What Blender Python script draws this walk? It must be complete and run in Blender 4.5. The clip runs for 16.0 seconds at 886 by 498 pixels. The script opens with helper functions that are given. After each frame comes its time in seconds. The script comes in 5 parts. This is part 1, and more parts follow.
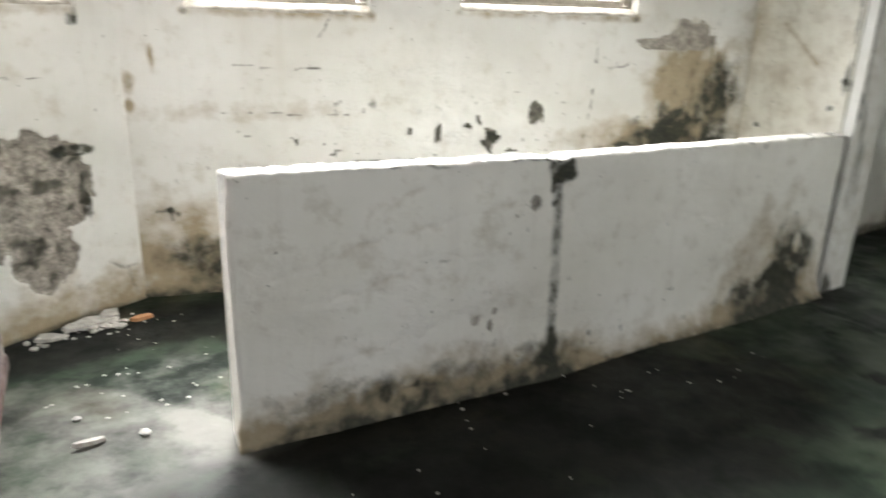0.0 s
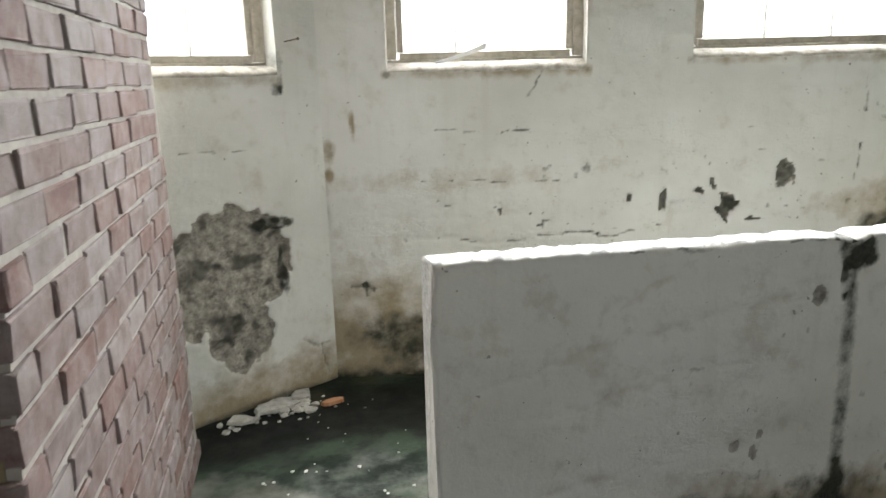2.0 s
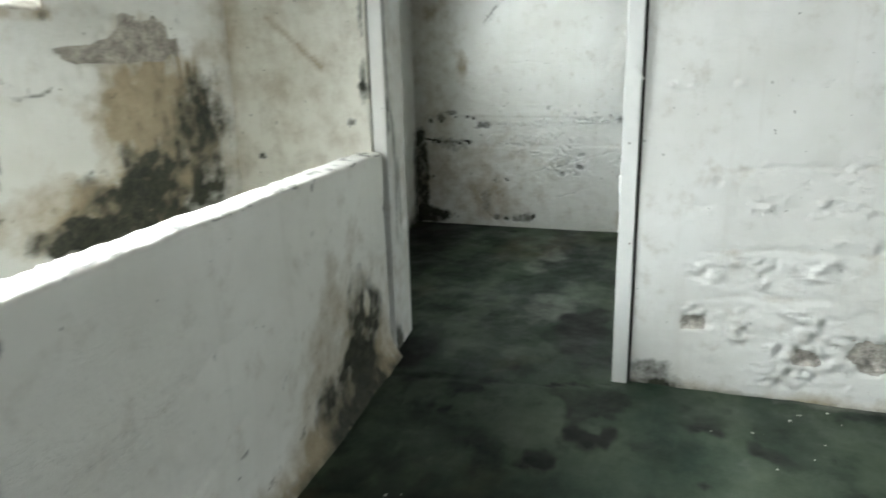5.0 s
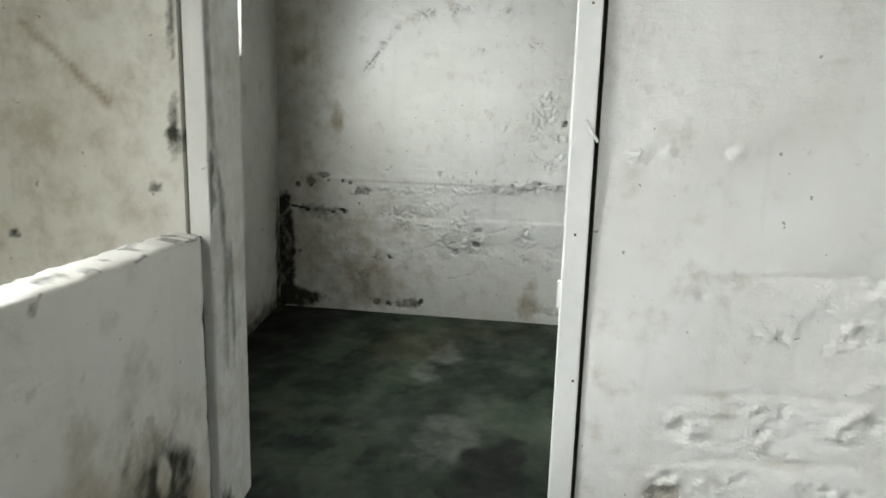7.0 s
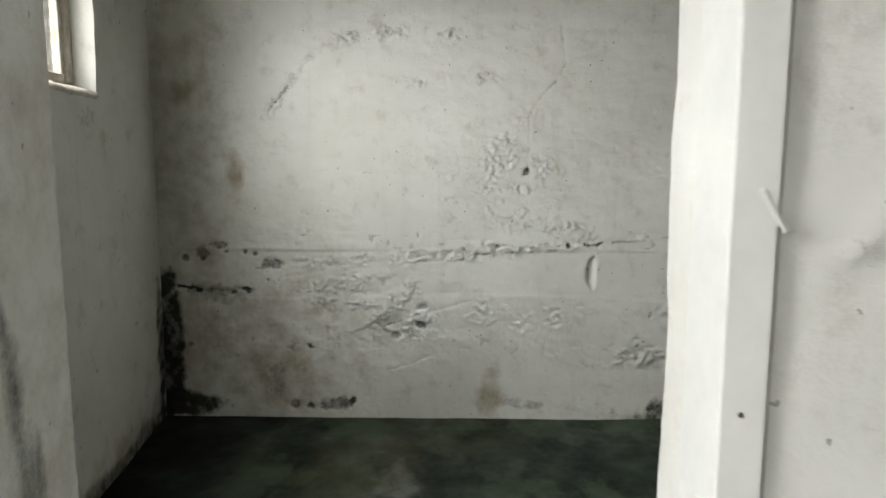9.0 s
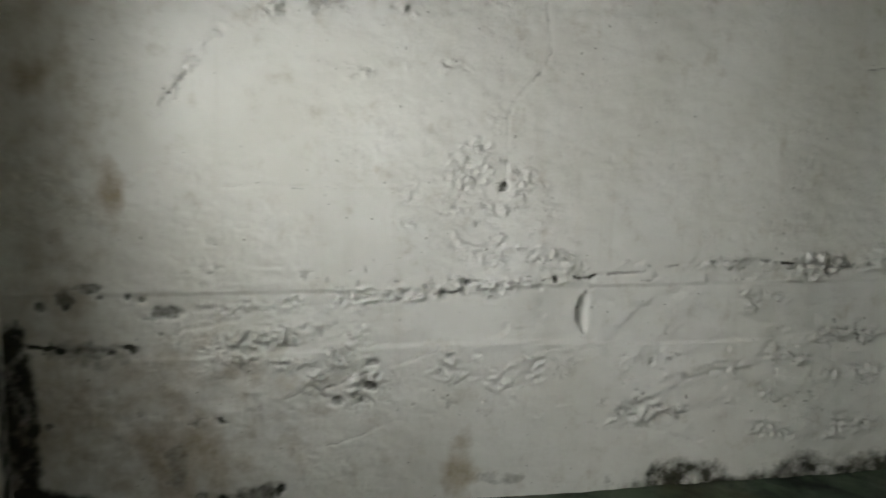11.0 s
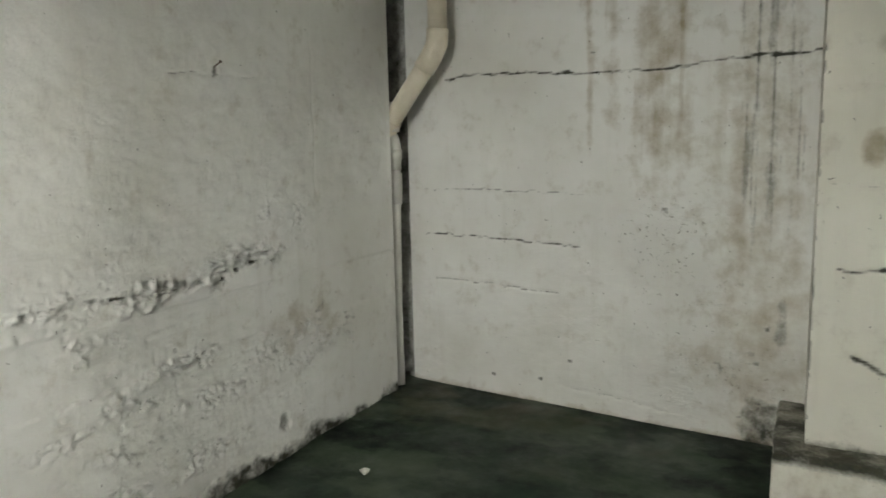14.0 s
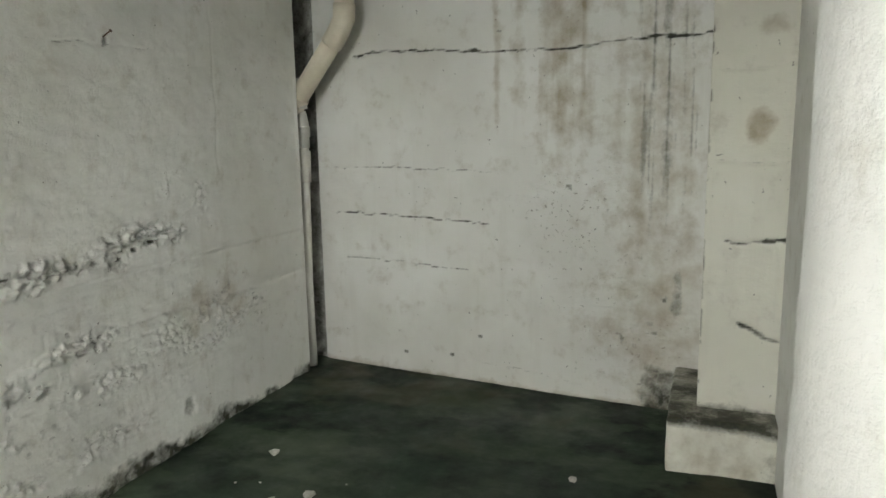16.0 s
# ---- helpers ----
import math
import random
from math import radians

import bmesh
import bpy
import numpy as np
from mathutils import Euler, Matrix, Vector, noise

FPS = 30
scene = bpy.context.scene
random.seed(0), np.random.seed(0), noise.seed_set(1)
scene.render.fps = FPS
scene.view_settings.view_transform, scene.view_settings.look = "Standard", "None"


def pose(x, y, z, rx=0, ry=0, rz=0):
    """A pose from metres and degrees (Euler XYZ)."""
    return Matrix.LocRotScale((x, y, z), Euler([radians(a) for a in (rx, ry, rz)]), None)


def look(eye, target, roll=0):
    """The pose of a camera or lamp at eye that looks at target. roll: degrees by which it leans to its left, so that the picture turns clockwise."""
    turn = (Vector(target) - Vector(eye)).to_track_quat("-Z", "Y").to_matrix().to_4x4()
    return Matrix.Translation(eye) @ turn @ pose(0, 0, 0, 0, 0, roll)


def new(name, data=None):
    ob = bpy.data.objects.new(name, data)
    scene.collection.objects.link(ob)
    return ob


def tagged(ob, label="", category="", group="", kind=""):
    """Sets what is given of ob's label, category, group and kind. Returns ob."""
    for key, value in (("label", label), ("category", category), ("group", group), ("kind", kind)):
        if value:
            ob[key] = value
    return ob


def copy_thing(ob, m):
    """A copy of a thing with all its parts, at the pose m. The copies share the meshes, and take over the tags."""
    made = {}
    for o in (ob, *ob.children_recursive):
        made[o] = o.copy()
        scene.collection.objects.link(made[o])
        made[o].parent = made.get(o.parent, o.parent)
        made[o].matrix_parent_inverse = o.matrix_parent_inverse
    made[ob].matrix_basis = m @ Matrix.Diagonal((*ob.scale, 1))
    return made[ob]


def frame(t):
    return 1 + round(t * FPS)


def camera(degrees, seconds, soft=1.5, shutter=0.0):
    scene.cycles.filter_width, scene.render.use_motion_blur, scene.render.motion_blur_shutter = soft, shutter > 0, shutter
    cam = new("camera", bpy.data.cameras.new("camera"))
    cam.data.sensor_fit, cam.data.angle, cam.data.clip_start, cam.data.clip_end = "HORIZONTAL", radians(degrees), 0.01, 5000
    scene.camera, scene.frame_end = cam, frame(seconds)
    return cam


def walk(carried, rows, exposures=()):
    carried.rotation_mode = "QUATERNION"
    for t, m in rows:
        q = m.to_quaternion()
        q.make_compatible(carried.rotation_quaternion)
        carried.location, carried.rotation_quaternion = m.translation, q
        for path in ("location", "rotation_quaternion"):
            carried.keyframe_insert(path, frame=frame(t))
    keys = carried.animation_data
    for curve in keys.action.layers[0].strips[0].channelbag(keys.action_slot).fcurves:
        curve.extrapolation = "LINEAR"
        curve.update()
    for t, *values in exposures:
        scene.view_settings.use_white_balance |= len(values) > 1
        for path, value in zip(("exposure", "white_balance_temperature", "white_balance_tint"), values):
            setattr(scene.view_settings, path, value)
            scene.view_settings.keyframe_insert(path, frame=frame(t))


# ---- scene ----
cam = camera(64.9, 16.0, 1.5, 0.4)
PATH = [
    (0, (2.438, 2.988, 1.483), (3.324, 4.665, 0.848), 1.8),
    (0.5, (2.459, 3.136, 1.471), (3.038, 4.965, 0.907), 1.8),
    (0.9, (2.48, 3.176, 1.469), (2.882, 5.064, 0.944), 1.1),
    (1, (2.481, 3.266, 1.463), (2.871, 5.154, 0.932), 1.2),
    (1.5, (2.476, 3.391, 1.447), (2.859, 5.29, 0.952), 0.4),
    (2, (2.472, 3.486, 1.463), (2.895, 5.38, 0.978), -1.5),
    (2.5, (2.543, 3.596, 1.457), (3.251, 5.4, 0.964), -2.8),
    (3, (2.668, 3.689, 1.43), (3.684, 5.329, 0.902), -3.4),
    (3.5, (2.827, 3.799, 1.403), (4.145, 5.195, 0.841), -3.3),
    (4, (3.026, 3.932, 1.389), (4.575, 5.06, 0.817), -2.4),
    (4.5, (3.214, 4.035, 1.373), (4.92, 4.911, 0.804), -2.1),
    (5, (3.433, 4.137, 1.347), (5.249, 4.768, 0.797), -1.5),
    (5.2, (3.518, 4.174, 1.345), (5.371, 4.703, 0.808), -1.3),
    (7.5, (4.641, 4.438, 1.275), (6.596, 4.679, 0.924), 2.1),
    (8, (4.904, 4.510, 1.287), (6.876, 4.633, 0.980), 2.0),
    (8.5, (5.119, 4.588, 1.315), (7.099, 4.654, 1.040), 0.7),
    (10.8, (5.98, 4.965, 1.318), (7.959, 4.803, 1.075), 0.3),
    (11, (6.099, 4.964, 1.333), (8.064, 4.683, 1.084), 0.3),
    (11.5, (6.358, 4.981, 1.328), (8.27, 4.438, 1.106), -0.9),
    (12, (6.541, 4.94, 1.383), (8.333, 4.087, 1.138), -1.3),
    (12.5, (6.633, 4.874, 1.389), (8.234, 3.702, 1.137), -1.9),
    (13, (6.688, 4.809, 1.403), (8.012, 3.333, 1.141), -1.8),
    (13.5, (6.658, 4.758, 1.398), (7.715, 3.079, 1.145), -1.2),
    (14, (6.641, 4.725, 1.407), (7.549, 2.965, 1.127), -1.3),
    (14.5, (6.627, 4.721, 1.395), (7.431, 2.917, 1.085), -1.7),
    (15, (6.615, 4.713, 1.391), (7.358, 2.886, 1.057), -1.4),
    (15.5, (6.606, 4.712, 1.384), (7.312, 2.872, 1.044), -1.2),
    (16, (6.595, 4.712, 1.382), (7.289, 2.867, 1.048), -1.0),
]
EXPOSURES = [(0, 0.48, 6650, 13), (1, -0.02, 6750, 14), (1.5, -0.15, 6700, 12), (2, -0.28, 6600, 10), (2.5, -0.38, 6550, 7), (3, -0.38, 6600, 5), (3.5, -0.18, 6600, 5), (4, 0.0, 6450, 5),
             (5, 0.22, 6300, 5), (7.5, 0.0, 6650, 10), (8.5, -0.1, 6800, 11), (11, -0.25, 6800, 10), (12, -0.48, 6850, 9), (13, -0.05, 6900, 9), (14, 0.36, 7000, 10), (16, 0.40, 6900, 9)]
walk(cam, [(t, look(e, g, r)) for t, e, g, r in PATH], EXPOSURES)

# ---------------------------------------------------------------- plan
A = Vector((2.65, 6.78))      # bend of the window wall
B = Vector((6.167, 6.07))     # window wall meets the door wall
C = Vector((1.80, 6.29))      # canted wall behind the brick wall
DOOR_X, DOOR_T = 6.167, 0.36
FAR_X = 8.76
TOP = 2.9


def floor_level(x, y):
    """The floor sinks a little from the doorway into the inner room."""
    k = np.clip((x - 6.1) / 1.3, 0, 1)
    return -0.037 * k * k * (3 - 2 * k) * (0.45 + 0.55 * np.clip((y - 1.5) / 2.5, 0, 1))


# ---------------------------------------------------------------- sky, sun, window light
world = bpy.data.worlds.new("sky")
scene.world = world
world.use_nodes = True
wn = world.node_tree.nodes
sky = wn.new("ShaderNodeTexSky")
sky.sky_type, sky.sun_disc = "NISHITA", False
sky.sun_elevation, sky.sun_rotation = radians(50), radians(20)
sky.dust_density = 4.0
wn["Background"].inputs["Strength"].default_value = 0.15
world.node_tree.links.new(sky.outputs["Color"], wn["Background"].inputs["Color"])

sun = new("sun", bpy.data.lights.new("sun", "SUN"))
sun.data.energy, sun.data.angle, sun.data.color = 1.0, radians(12), (1.0, 0.96, 0.9)
sun.matrix_world = look((0, 0, 0), (-0.25, -0.60, -0.77))


def window_light(name, centre, way, w, h, watts, color=(0.955, 0.985, 1.0)):
    """Daylight that enters by an opening."""
    lamp = new(name, bpy.data.lights.new(name, "AREA"))
    lamp.data.shape, lamp.data.size, lamp.data.size_y = "RECTANGLE", w, h
    lamp.data.energy, lamp.data.color = watts, color
    lamp.matrix_world = look(centre, Vector(centre) + Vector(way))
    return lamp


# ---------------------------------------------------------------- materials
def shader(name):
    m = bpy.data.materials.new(name)
    m.use_nodes = True
    nt = m.node_tree
    return m, nt, nt.nodes["Principled BSDF"]


def node(nt, kind, **values):
    n = nt.nodes.new(kind)
    for key, v in values.items():
        n.inputs[key].default_value = v
    return n


def noise_node(nt, scale, detail=6.0, rough=0.6, stretch=None):
    geo = nt.nodes.new("ShaderNodeNewGeometry")
    tex = node(nt, "ShaderNodeTexNoise", Scale=scale, Detail=detail, Roughness=rough)
    if stretch:
        mp = node(nt, "ShaderNodeMapping", Scale=stretch)
        nt.links.new(geo.outputs["Position"], mp.inputs["Vector"])
        nt.links.new(mp.outputs["Vector"], tex.inputs["Vector"])
    else:
        nt.links.new(geo.outputs["Position"], tex.inputs["Vector"])
    return tex.outputs["Fac"]


def ramp(nt, fac, stops):
    r = nt.nodes.new("ShaderNodeValToRGB")
    el = r.color_ramp.elements
    while len(el) < len(stops):
        el.new(0.5)
    for e, (p, c) in zip(el, stops):
        e.position = p
        e.color = (*c, 1) if isinstance(c, tuple) else (c, c, c, 1)
    nt.links.new(fac, r.inputs["Fac"])
    return r.outputs["Color"]


def mix(nt, fac, a, b, mode="MIX"):
    n = nt.nodes.new("ShaderNodeMix")
    n.data_type, n.blend_type = "RGBA", mode
    for sock, v in ((n.inputs[0], fac), (n.inputs[6], a), (n.inputs[7], b)):
        if isinstance(v, bpy.types.NodeSocket):
            nt.links.new(v, sock)
        else:
            sock.default_value = (*v, 1) if isinstance(v, tuple) else v
    return n.outputs[2]


def maths(nt, op, a, b=0.0, c=0.0):
    n = nt.nodes.new("ShaderNodeMath")
    n.operation, n.use_clamp = op, False
    for sock, v in zip(n.inputs, (a, b, c)):
        if isinstance(v, bpy.types.NodeSocket):
            nt.links.new(v, sock)
        else:
            sock.default_value = v
    return n.outputs[0]


def bump(nt, p, fac, strength, dist):
    b = node(nt, "ShaderNodeBump", Strength=strength, Distance=dist)
    nt.links.new(fac, b.inputs["Height"])
    nt.links.new(b.outputs["Normal"], p.inputs["Normal"])


def attr(nt, name):
    n = nt.nodes.new("ShaderNodeAttribute")
    n.attribute_name = name
    return n.outputs["Fac"]


def worn_mask(nt, name, grain, lo, hi):
    """An attribute broken up by fine grain, as a mask."""
    v = maths(nt, "ADD", attr(nt, name), maths(nt, "MULTIPLY_ADD", grain, 1.5, -0.75))
    return ramp(nt, v, [(lo, 0.0), (hi, 1.0)])


def plaster(name, white=(0.80, 0.80, 0.77), dull=(0.66, 0.65, 0.60), bare=(0.27, 0.25, 0.22)):
    m, nt, p = shader(name)
    big = noise_node(nt, 1.3, 4)
    mid = noise_node(nt, 9.0, 8, 0.65)
    fine = noise_node(nt, 70.0, 6, 0.7)
    drip = noise_node(nt, 1.0, 5, 0.6, (14, 14, 0.9))
    col = mix(nt, ramp(nt, big, [(0.35, 0.0), (0.7, 1.0)]), white, dull)
    col = mix(nt, ramp(nt, mid, [(0.52, 0.0), (0.78, 0.45)]), col, (0.55, 0.53, 0.47))
    # shade of small pits put into the colour as dark specks
    pocks = maths(nt, "MULTIPLY", attr(nt, "crumb"), ramp(nt, noise_node(nt, 46.0, 3, 0.6), [(0.62, 0.0), (0.68, 0.8)]))
    col = mix(nt, pocks, col, (0.26, 0.245, 0.20))
    col = mix(nt, ramp(nt, drip, [(0.56, 0.0), (0.8, 0.25)]), col, (0.5, 0.47, 0.4))
    patchy = maths(nt, "MULTIPLY_ADD", fine, 0.35, maths(nt, "MULTIPLY", noise_node(nt, 22.0, 8, 0.75), 0.65))
    specks = noise_node(nt, 38.0, 2, 0.5)
    col = mix(nt, ramp(nt, specks, [(0.73, 0.0), (0.76, 0.7)]), col, (0.2, 0.19, 0.16))
    col = mix(nt, worn_mask(nt, "brown", mid, 0.12, 1.25), col, mix(nt, patchy, (0.19, 0.138, 0.076), (0.50, 0.43, 0.30)))
    col = mix(nt, worn_mask(nt, "bare", patchy, 0.42, 0.6), col, mix(nt, ramp(nt, patchy, [(0.35, 0.0), (0.65, 1.0)]), tuple(c * 0.35 for c in bare), tuple(c * 2.3 for c in bare)))
    # this mask holds mould and also plain dark areas, such as holes
    col = mix(nt, worn_mask(nt, "mould", patchy, 0.22, 0.98), col, mix(nt, ramp(nt, patchy, [(0.4, 0.0), (0.68, 1.0)]), (0.006, 0.009, 0.005), (0.070, 0.068, 0.040)))
    nt.links.new(col, p.inputs["Base Color"])
    p.inputs["Roughness"].default_value = 0.62
    coarse = ramp(nt, noise_node(nt, 34.0, 4, 0.6, (0.8, 0.8, 1.3)), [(0.49, 0.0), (0.535, 1.0)])
    small = ramp(nt, noise_node(nt, 85.0, 3, 0.6, (0.8, 0.8, 1.2)), [(0.50, 0.0), (0.56, 1.0)])
    h = maths(nt, "ADD", mid, maths(nt, "ADD", maths(nt, "MULTIPLY", fine, 0.45), patchy))
    chips = maths(nt, "ADD", maths(nt, "MULTIPLY", coarse, 2.2), maths(nt, "MULTIPLY", small, 0.9))
    h = maths(nt, "ADD", h, maths(nt, "MULTIPLY", chips, attr(nt, "crumb")))
    bump(nt, p, h, 0.5, 0.008)
    return m


PLASTER = plaster("limewashed_plaster")
PLASTER_OLD = plaster("old_plaster", (0.74, 0.74, 0.71), (0.60, 0.59, 0.54), (0.24, 0.22, 0.19))
# for the partition: limewash tinted for warm light bounced off the brick
PLASTER_BOUNCE = plaster("limewash_warm_bounce", (0.80, 0.79, 0.74), (0.69, 0.675, 0.61))
PLASTER_CREAM = plaster("cream_plaster", (0.77, 0.76, 0.68), (0.68, 0.66, 0.57))


def concrete_floor():
    m, nt, p = shader("damp_concrete_floor")
    big = noise_node(nt, 1.1, 5, 0.6)
    mid = noise_node(nt, 5.0, 8, 0.65)
    fine = noise_node(nt, 60.0, 6, 0.7)
    wet = noise_node(nt, 2.3, 6, 0.7)
    blot = noise_node(nt, 2.0, 7, 0.62, (1.0, 1.5, 1.0))
    col = mix(nt, ramp(nt, mid, [(0.40, 0.0), (0.60, 1.0)]), (0.0025, 0.006, 0.003), (0.012, 0.022, 0.013))
    col = mix(nt, ramp(nt, blot, [(0.50, 0.0), (0.56, 0.75), (0.66, 1.0)]), col, mix(nt, mid, (0.016, 0.032, 0.020), (0.060, 0.078, 0.048)))
    col = mix(nt, ramp(nt, big, [(0.56, 0.0), (0.64, 0.55)]), col, (0.060, 0.054, 0.028))
    col = mix(nt, worn_mask(nt, "dry", mid, 0.1, 0.9), col, mix(nt, ramp(nt, blot, [(0.35, 0.0), (0.65, 1.0)]), (0.018, 0.033, 0.022), (0.070, 0.088, 0.060)))
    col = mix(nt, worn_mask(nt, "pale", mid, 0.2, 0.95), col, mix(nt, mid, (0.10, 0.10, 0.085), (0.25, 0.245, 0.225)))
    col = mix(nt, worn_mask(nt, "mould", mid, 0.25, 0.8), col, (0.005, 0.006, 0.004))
    col = mix(nt, ramp(nt, fine, [(0.68, 0.0), (0.73, 0.35)]), col, (0.13, 0.125, 0.11))
    nt.links.new(col, p.inputs["Base Color"])
    p.inputs["Specular IOR Level"].default_value = 0.2
    nt.links.new(ramp(nt, wet, [(0.35, 0.36), (0.65, 0.75)]), p.inputs["Roughness"])
    bump(nt, p, maths(nt, "ADD", mid, maths(nt, "MULTIPLY", fine, 0.6)), 0.3, 0.006)
    return m


FLOOR = concrete_floor()


def simple(name, a, b, scale, rough, bump_d=0.002, metal=0.0, stretch=None):
    m, nt, p = shader(name)
    n = noise_node(nt, scale, 8, 0.65, stretch)
    nt.links.new(mix(nt, ramp(nt, n, [(0.3, 0.0), (0.7, 1.0)]), a, b), p.inputs["Base Color"])
    p.inputs["Roughness"].default_value, p.inputs["Metallic"].default_value = rough, metal
    bump(nt, p, n, 0.5, bump_d)
    return m


def brick_material(name, a, b, wash, amount):
    m, nt, p = shader(name)
    info = nt.nodes.new("ShaderNodeObjectInfo")
    mid, fine = noise_node(nt, 14.0, 6, 0.65), noise_node(nt, 110.0, 5, 0.7)
    col = mix(nt, info.outputs["Random"], a, b)
    col = mix(nt, maths(nt, "MULTIPLY", fine, 0.5), col, (0.12, 0.07, 0.055))
    w = maths(nt, "ADD", mid, maths(nt, "MULTIPLY", info.outputs["Random"], 0.25))
    col = mix(nt, ramp(nt, w, [(0.62 - amount, 0.0), (1.0 - amount, 0.9)]), col, wash)
    nt.links.new(col, p.inputs["Base Color"])
    p.inputs["Roughness"].default_value = 0.85
    bump(nt, p, maths(nt, "ADD", mid, fine), 0.5, 0.004)
    return m


BRICK_WASHED = brick_material("limewashed_brick", (0.185, 0.095, 0.078), (0.12, 0.095, 0.09), (0.30, 0.26, 0.25), 0.20)
# unwashed return bricks, with that side's shade put into the darker colour
BRICK_BARE_SHADED = brick_material("bare_brick_shaded", (0.18, 0.085, 0.045), (0.13, 0.070, 0.040), (0.24, 0.18, 0.10), 0.02)
MORTAR = simple("lime_mortar", (0.28, 0.255, 0.22), (0.42, 0.39, 0.355), 20, 0.9, 0.004)
# ochre mortar of the return, darkened because that side lies in shade
MORTAR_SHADED = simple("shaded_mortar", (0.17, 0.135, 0.075), (0.26, 0.21, 0.125), 20, 0.9, 0.004)
TIMBER = simple("weathered_timber", (0.34, 0.30, 0.24), (0.58, 0.54, 0.46), 26, 0.7, 0.003, stretch=(1, 1, 1))
PAINTED_WOOD = simple("white_painted_wood", (0.70, 0.71, 0.69), (0.82, 0.82, 0.79), 7, 0.45, 0.0015)
PVC = simple("aged_cream_plastic", (0.62, 0.56, 0.44), (0.74, 0.68, 0.56), 9, 0.4, 0.001)
PVC_GREY = simple("painted_plastic_pipe", (0.55, 0.54, 0.49), (0.68, 0.67, 0.62), 12, 0.5, 0.001)
STEEL = simple("rusty_steel", (0.05, 0.035, 0.025), (0.14, 0.08, 0.05), 60, 0.7, 0.001)
CHIP = simple("plaster_debris", (0.30, 0.285, 0.25), (0.55, 0.54, 0.50), 30, 0.85, 0.003)
RUST_CHIP = simple("terracotta_debris", (0.38, 0.17, 0.08), (0.5, 0.28, 0.15), 30, 0.85, 0.003)
GAP_DARK = simple("gap_dark", (0.02, 0.02, 0.017), (0.10, 0.09, 0.07), 40, 0.9, 0.01)
SILL = simple("dirty_sill_plaster", (0.26, 0.22, 0.17), (0.66, 0.64, 0.58), 22, 0.85, 0.006)
# ceiling is out of view; kept dark so less light bounces onto upper walls
CEILING = simple("dark_ceiling_concrete", (0.22, 0.20, 0.16), (0.40, 0.37, 0.31), 3, 0.85, 0.003)
GROUND = simple("outside_ground", (0.16, 0.15, 0.12), (0.25, 0.23, 0.19), 2, 0.9, 0.01)
PLASTIC_FILM = simple("dusty_plastic_film", (0.62, 0.62, 0.62), (0.75, 0.75, 0.76), 20, 0.4, 0.001)


def glass():
    m, nt, p = shader("window_glass")
    p.inputs["Base Color"].default_value = (0.96, 0.98, 0.97, 1)
    p.inputs["Transmission Weight"].default_value = 1.0
    p.inputs["Roughness"].default_value, p.inputs["IOR"].default_value = 0.05, 1.1
    return m


GLASS = glass()


# ---------------------------------------------------------------- mesh helpers
def part(name, bm, material, parent=None, label=""):
    mesh = bpy.data.meshes.new(name)
    bm.to_mesh(mesh)
    bm.free()
    mesh.materials.append(material)
    ob = new(name, mesh)
    if parent:
        ob.parent = parent
    return tagged(ob, label)


def box(lo, hi, bevel=0.0, segments=2, bm=None, m=None):
    bm = bm or bmesh.new()
    lo, hi = Vector(lo), Vector(hi)
    made = bmesh.ops.create_cube(bm, size=1.0, matrix=Matrix.Translation((lo + hi) / 2) @ Matrix.Diagonal((*(hi - lo), 1)))
    if m:
        bmesh.ops.transform(bm, matrix=m, verts=made["verts"])
    if bevel:
        edges = list({e for v in made["verts"] for e in v.link_edges})
        bmesh.ops.bevel(bm, geom=edges, offset=bevel, segments=segments, affect="EDGES", profile=0.5)
    return bm


def smooth(ob):
    for f in ob.data.polygons:
        f.use_smooth = True
    return ob


def lattice(ix, iy, seed):
    h = (ix.astype(np.int64) * 374761393 + iy.astype(np.int64) * 668265263 + seed * 982451653) & 0xFFFFFFFF
    h = ((h ^ (h >> 13)) * 1274126177) & 0xFFFFFFFF
    return ((h ^ (h >> 16)) & 0xFFFF) / 65535.0


def value_noise(x, y, seed=0):
    ix, iy = np.floor(x), np.floor(y)
    fx, fy = x - ix, y - iy
    fx, fy = fx * fx * (3 - 2 * fx), fy * fy * (3 - 2 * fy)
    a, b = lattice(ix, iy, seed), lattice(ix + 1, iy, seed)
    c, d = lattice(ix, iy + 1, seed), lattice(ix + 1, iy + 1, seed)
    return (a * (1 - fx) + b * fx) * (1 - fy) + (c * (1 - fx) + d * fx) * fy


def fbm(x, y, seed=0, octaves=4):
    total, amp, norm = 0.0, 1.0, 0.0
    for k in range(octaves):
        total = total + amp * value_noise(x * 2 ** k, y * 2 ** k, seed + 17 * k)
        norm, amp = norm + amp, amp * 0.55
    return total / norm


def blob(u, v, cu, cv, ru, rv, seed=0, ragged=0.6, soft=0.35, grain=14.0):
    """A stain of ragged outline: 1 inside, 0 outside."""
    d = np.sqrt(((u - cu) / ru) ** 2 + ((v - cv) / rv) ** 2)
    d = d + ragged * (fbm(u * grain, v * grain, seed + 5, 4) - 0.5) * 2
    return np.clip((1 - d) / soft + 0.5, 0, 1)


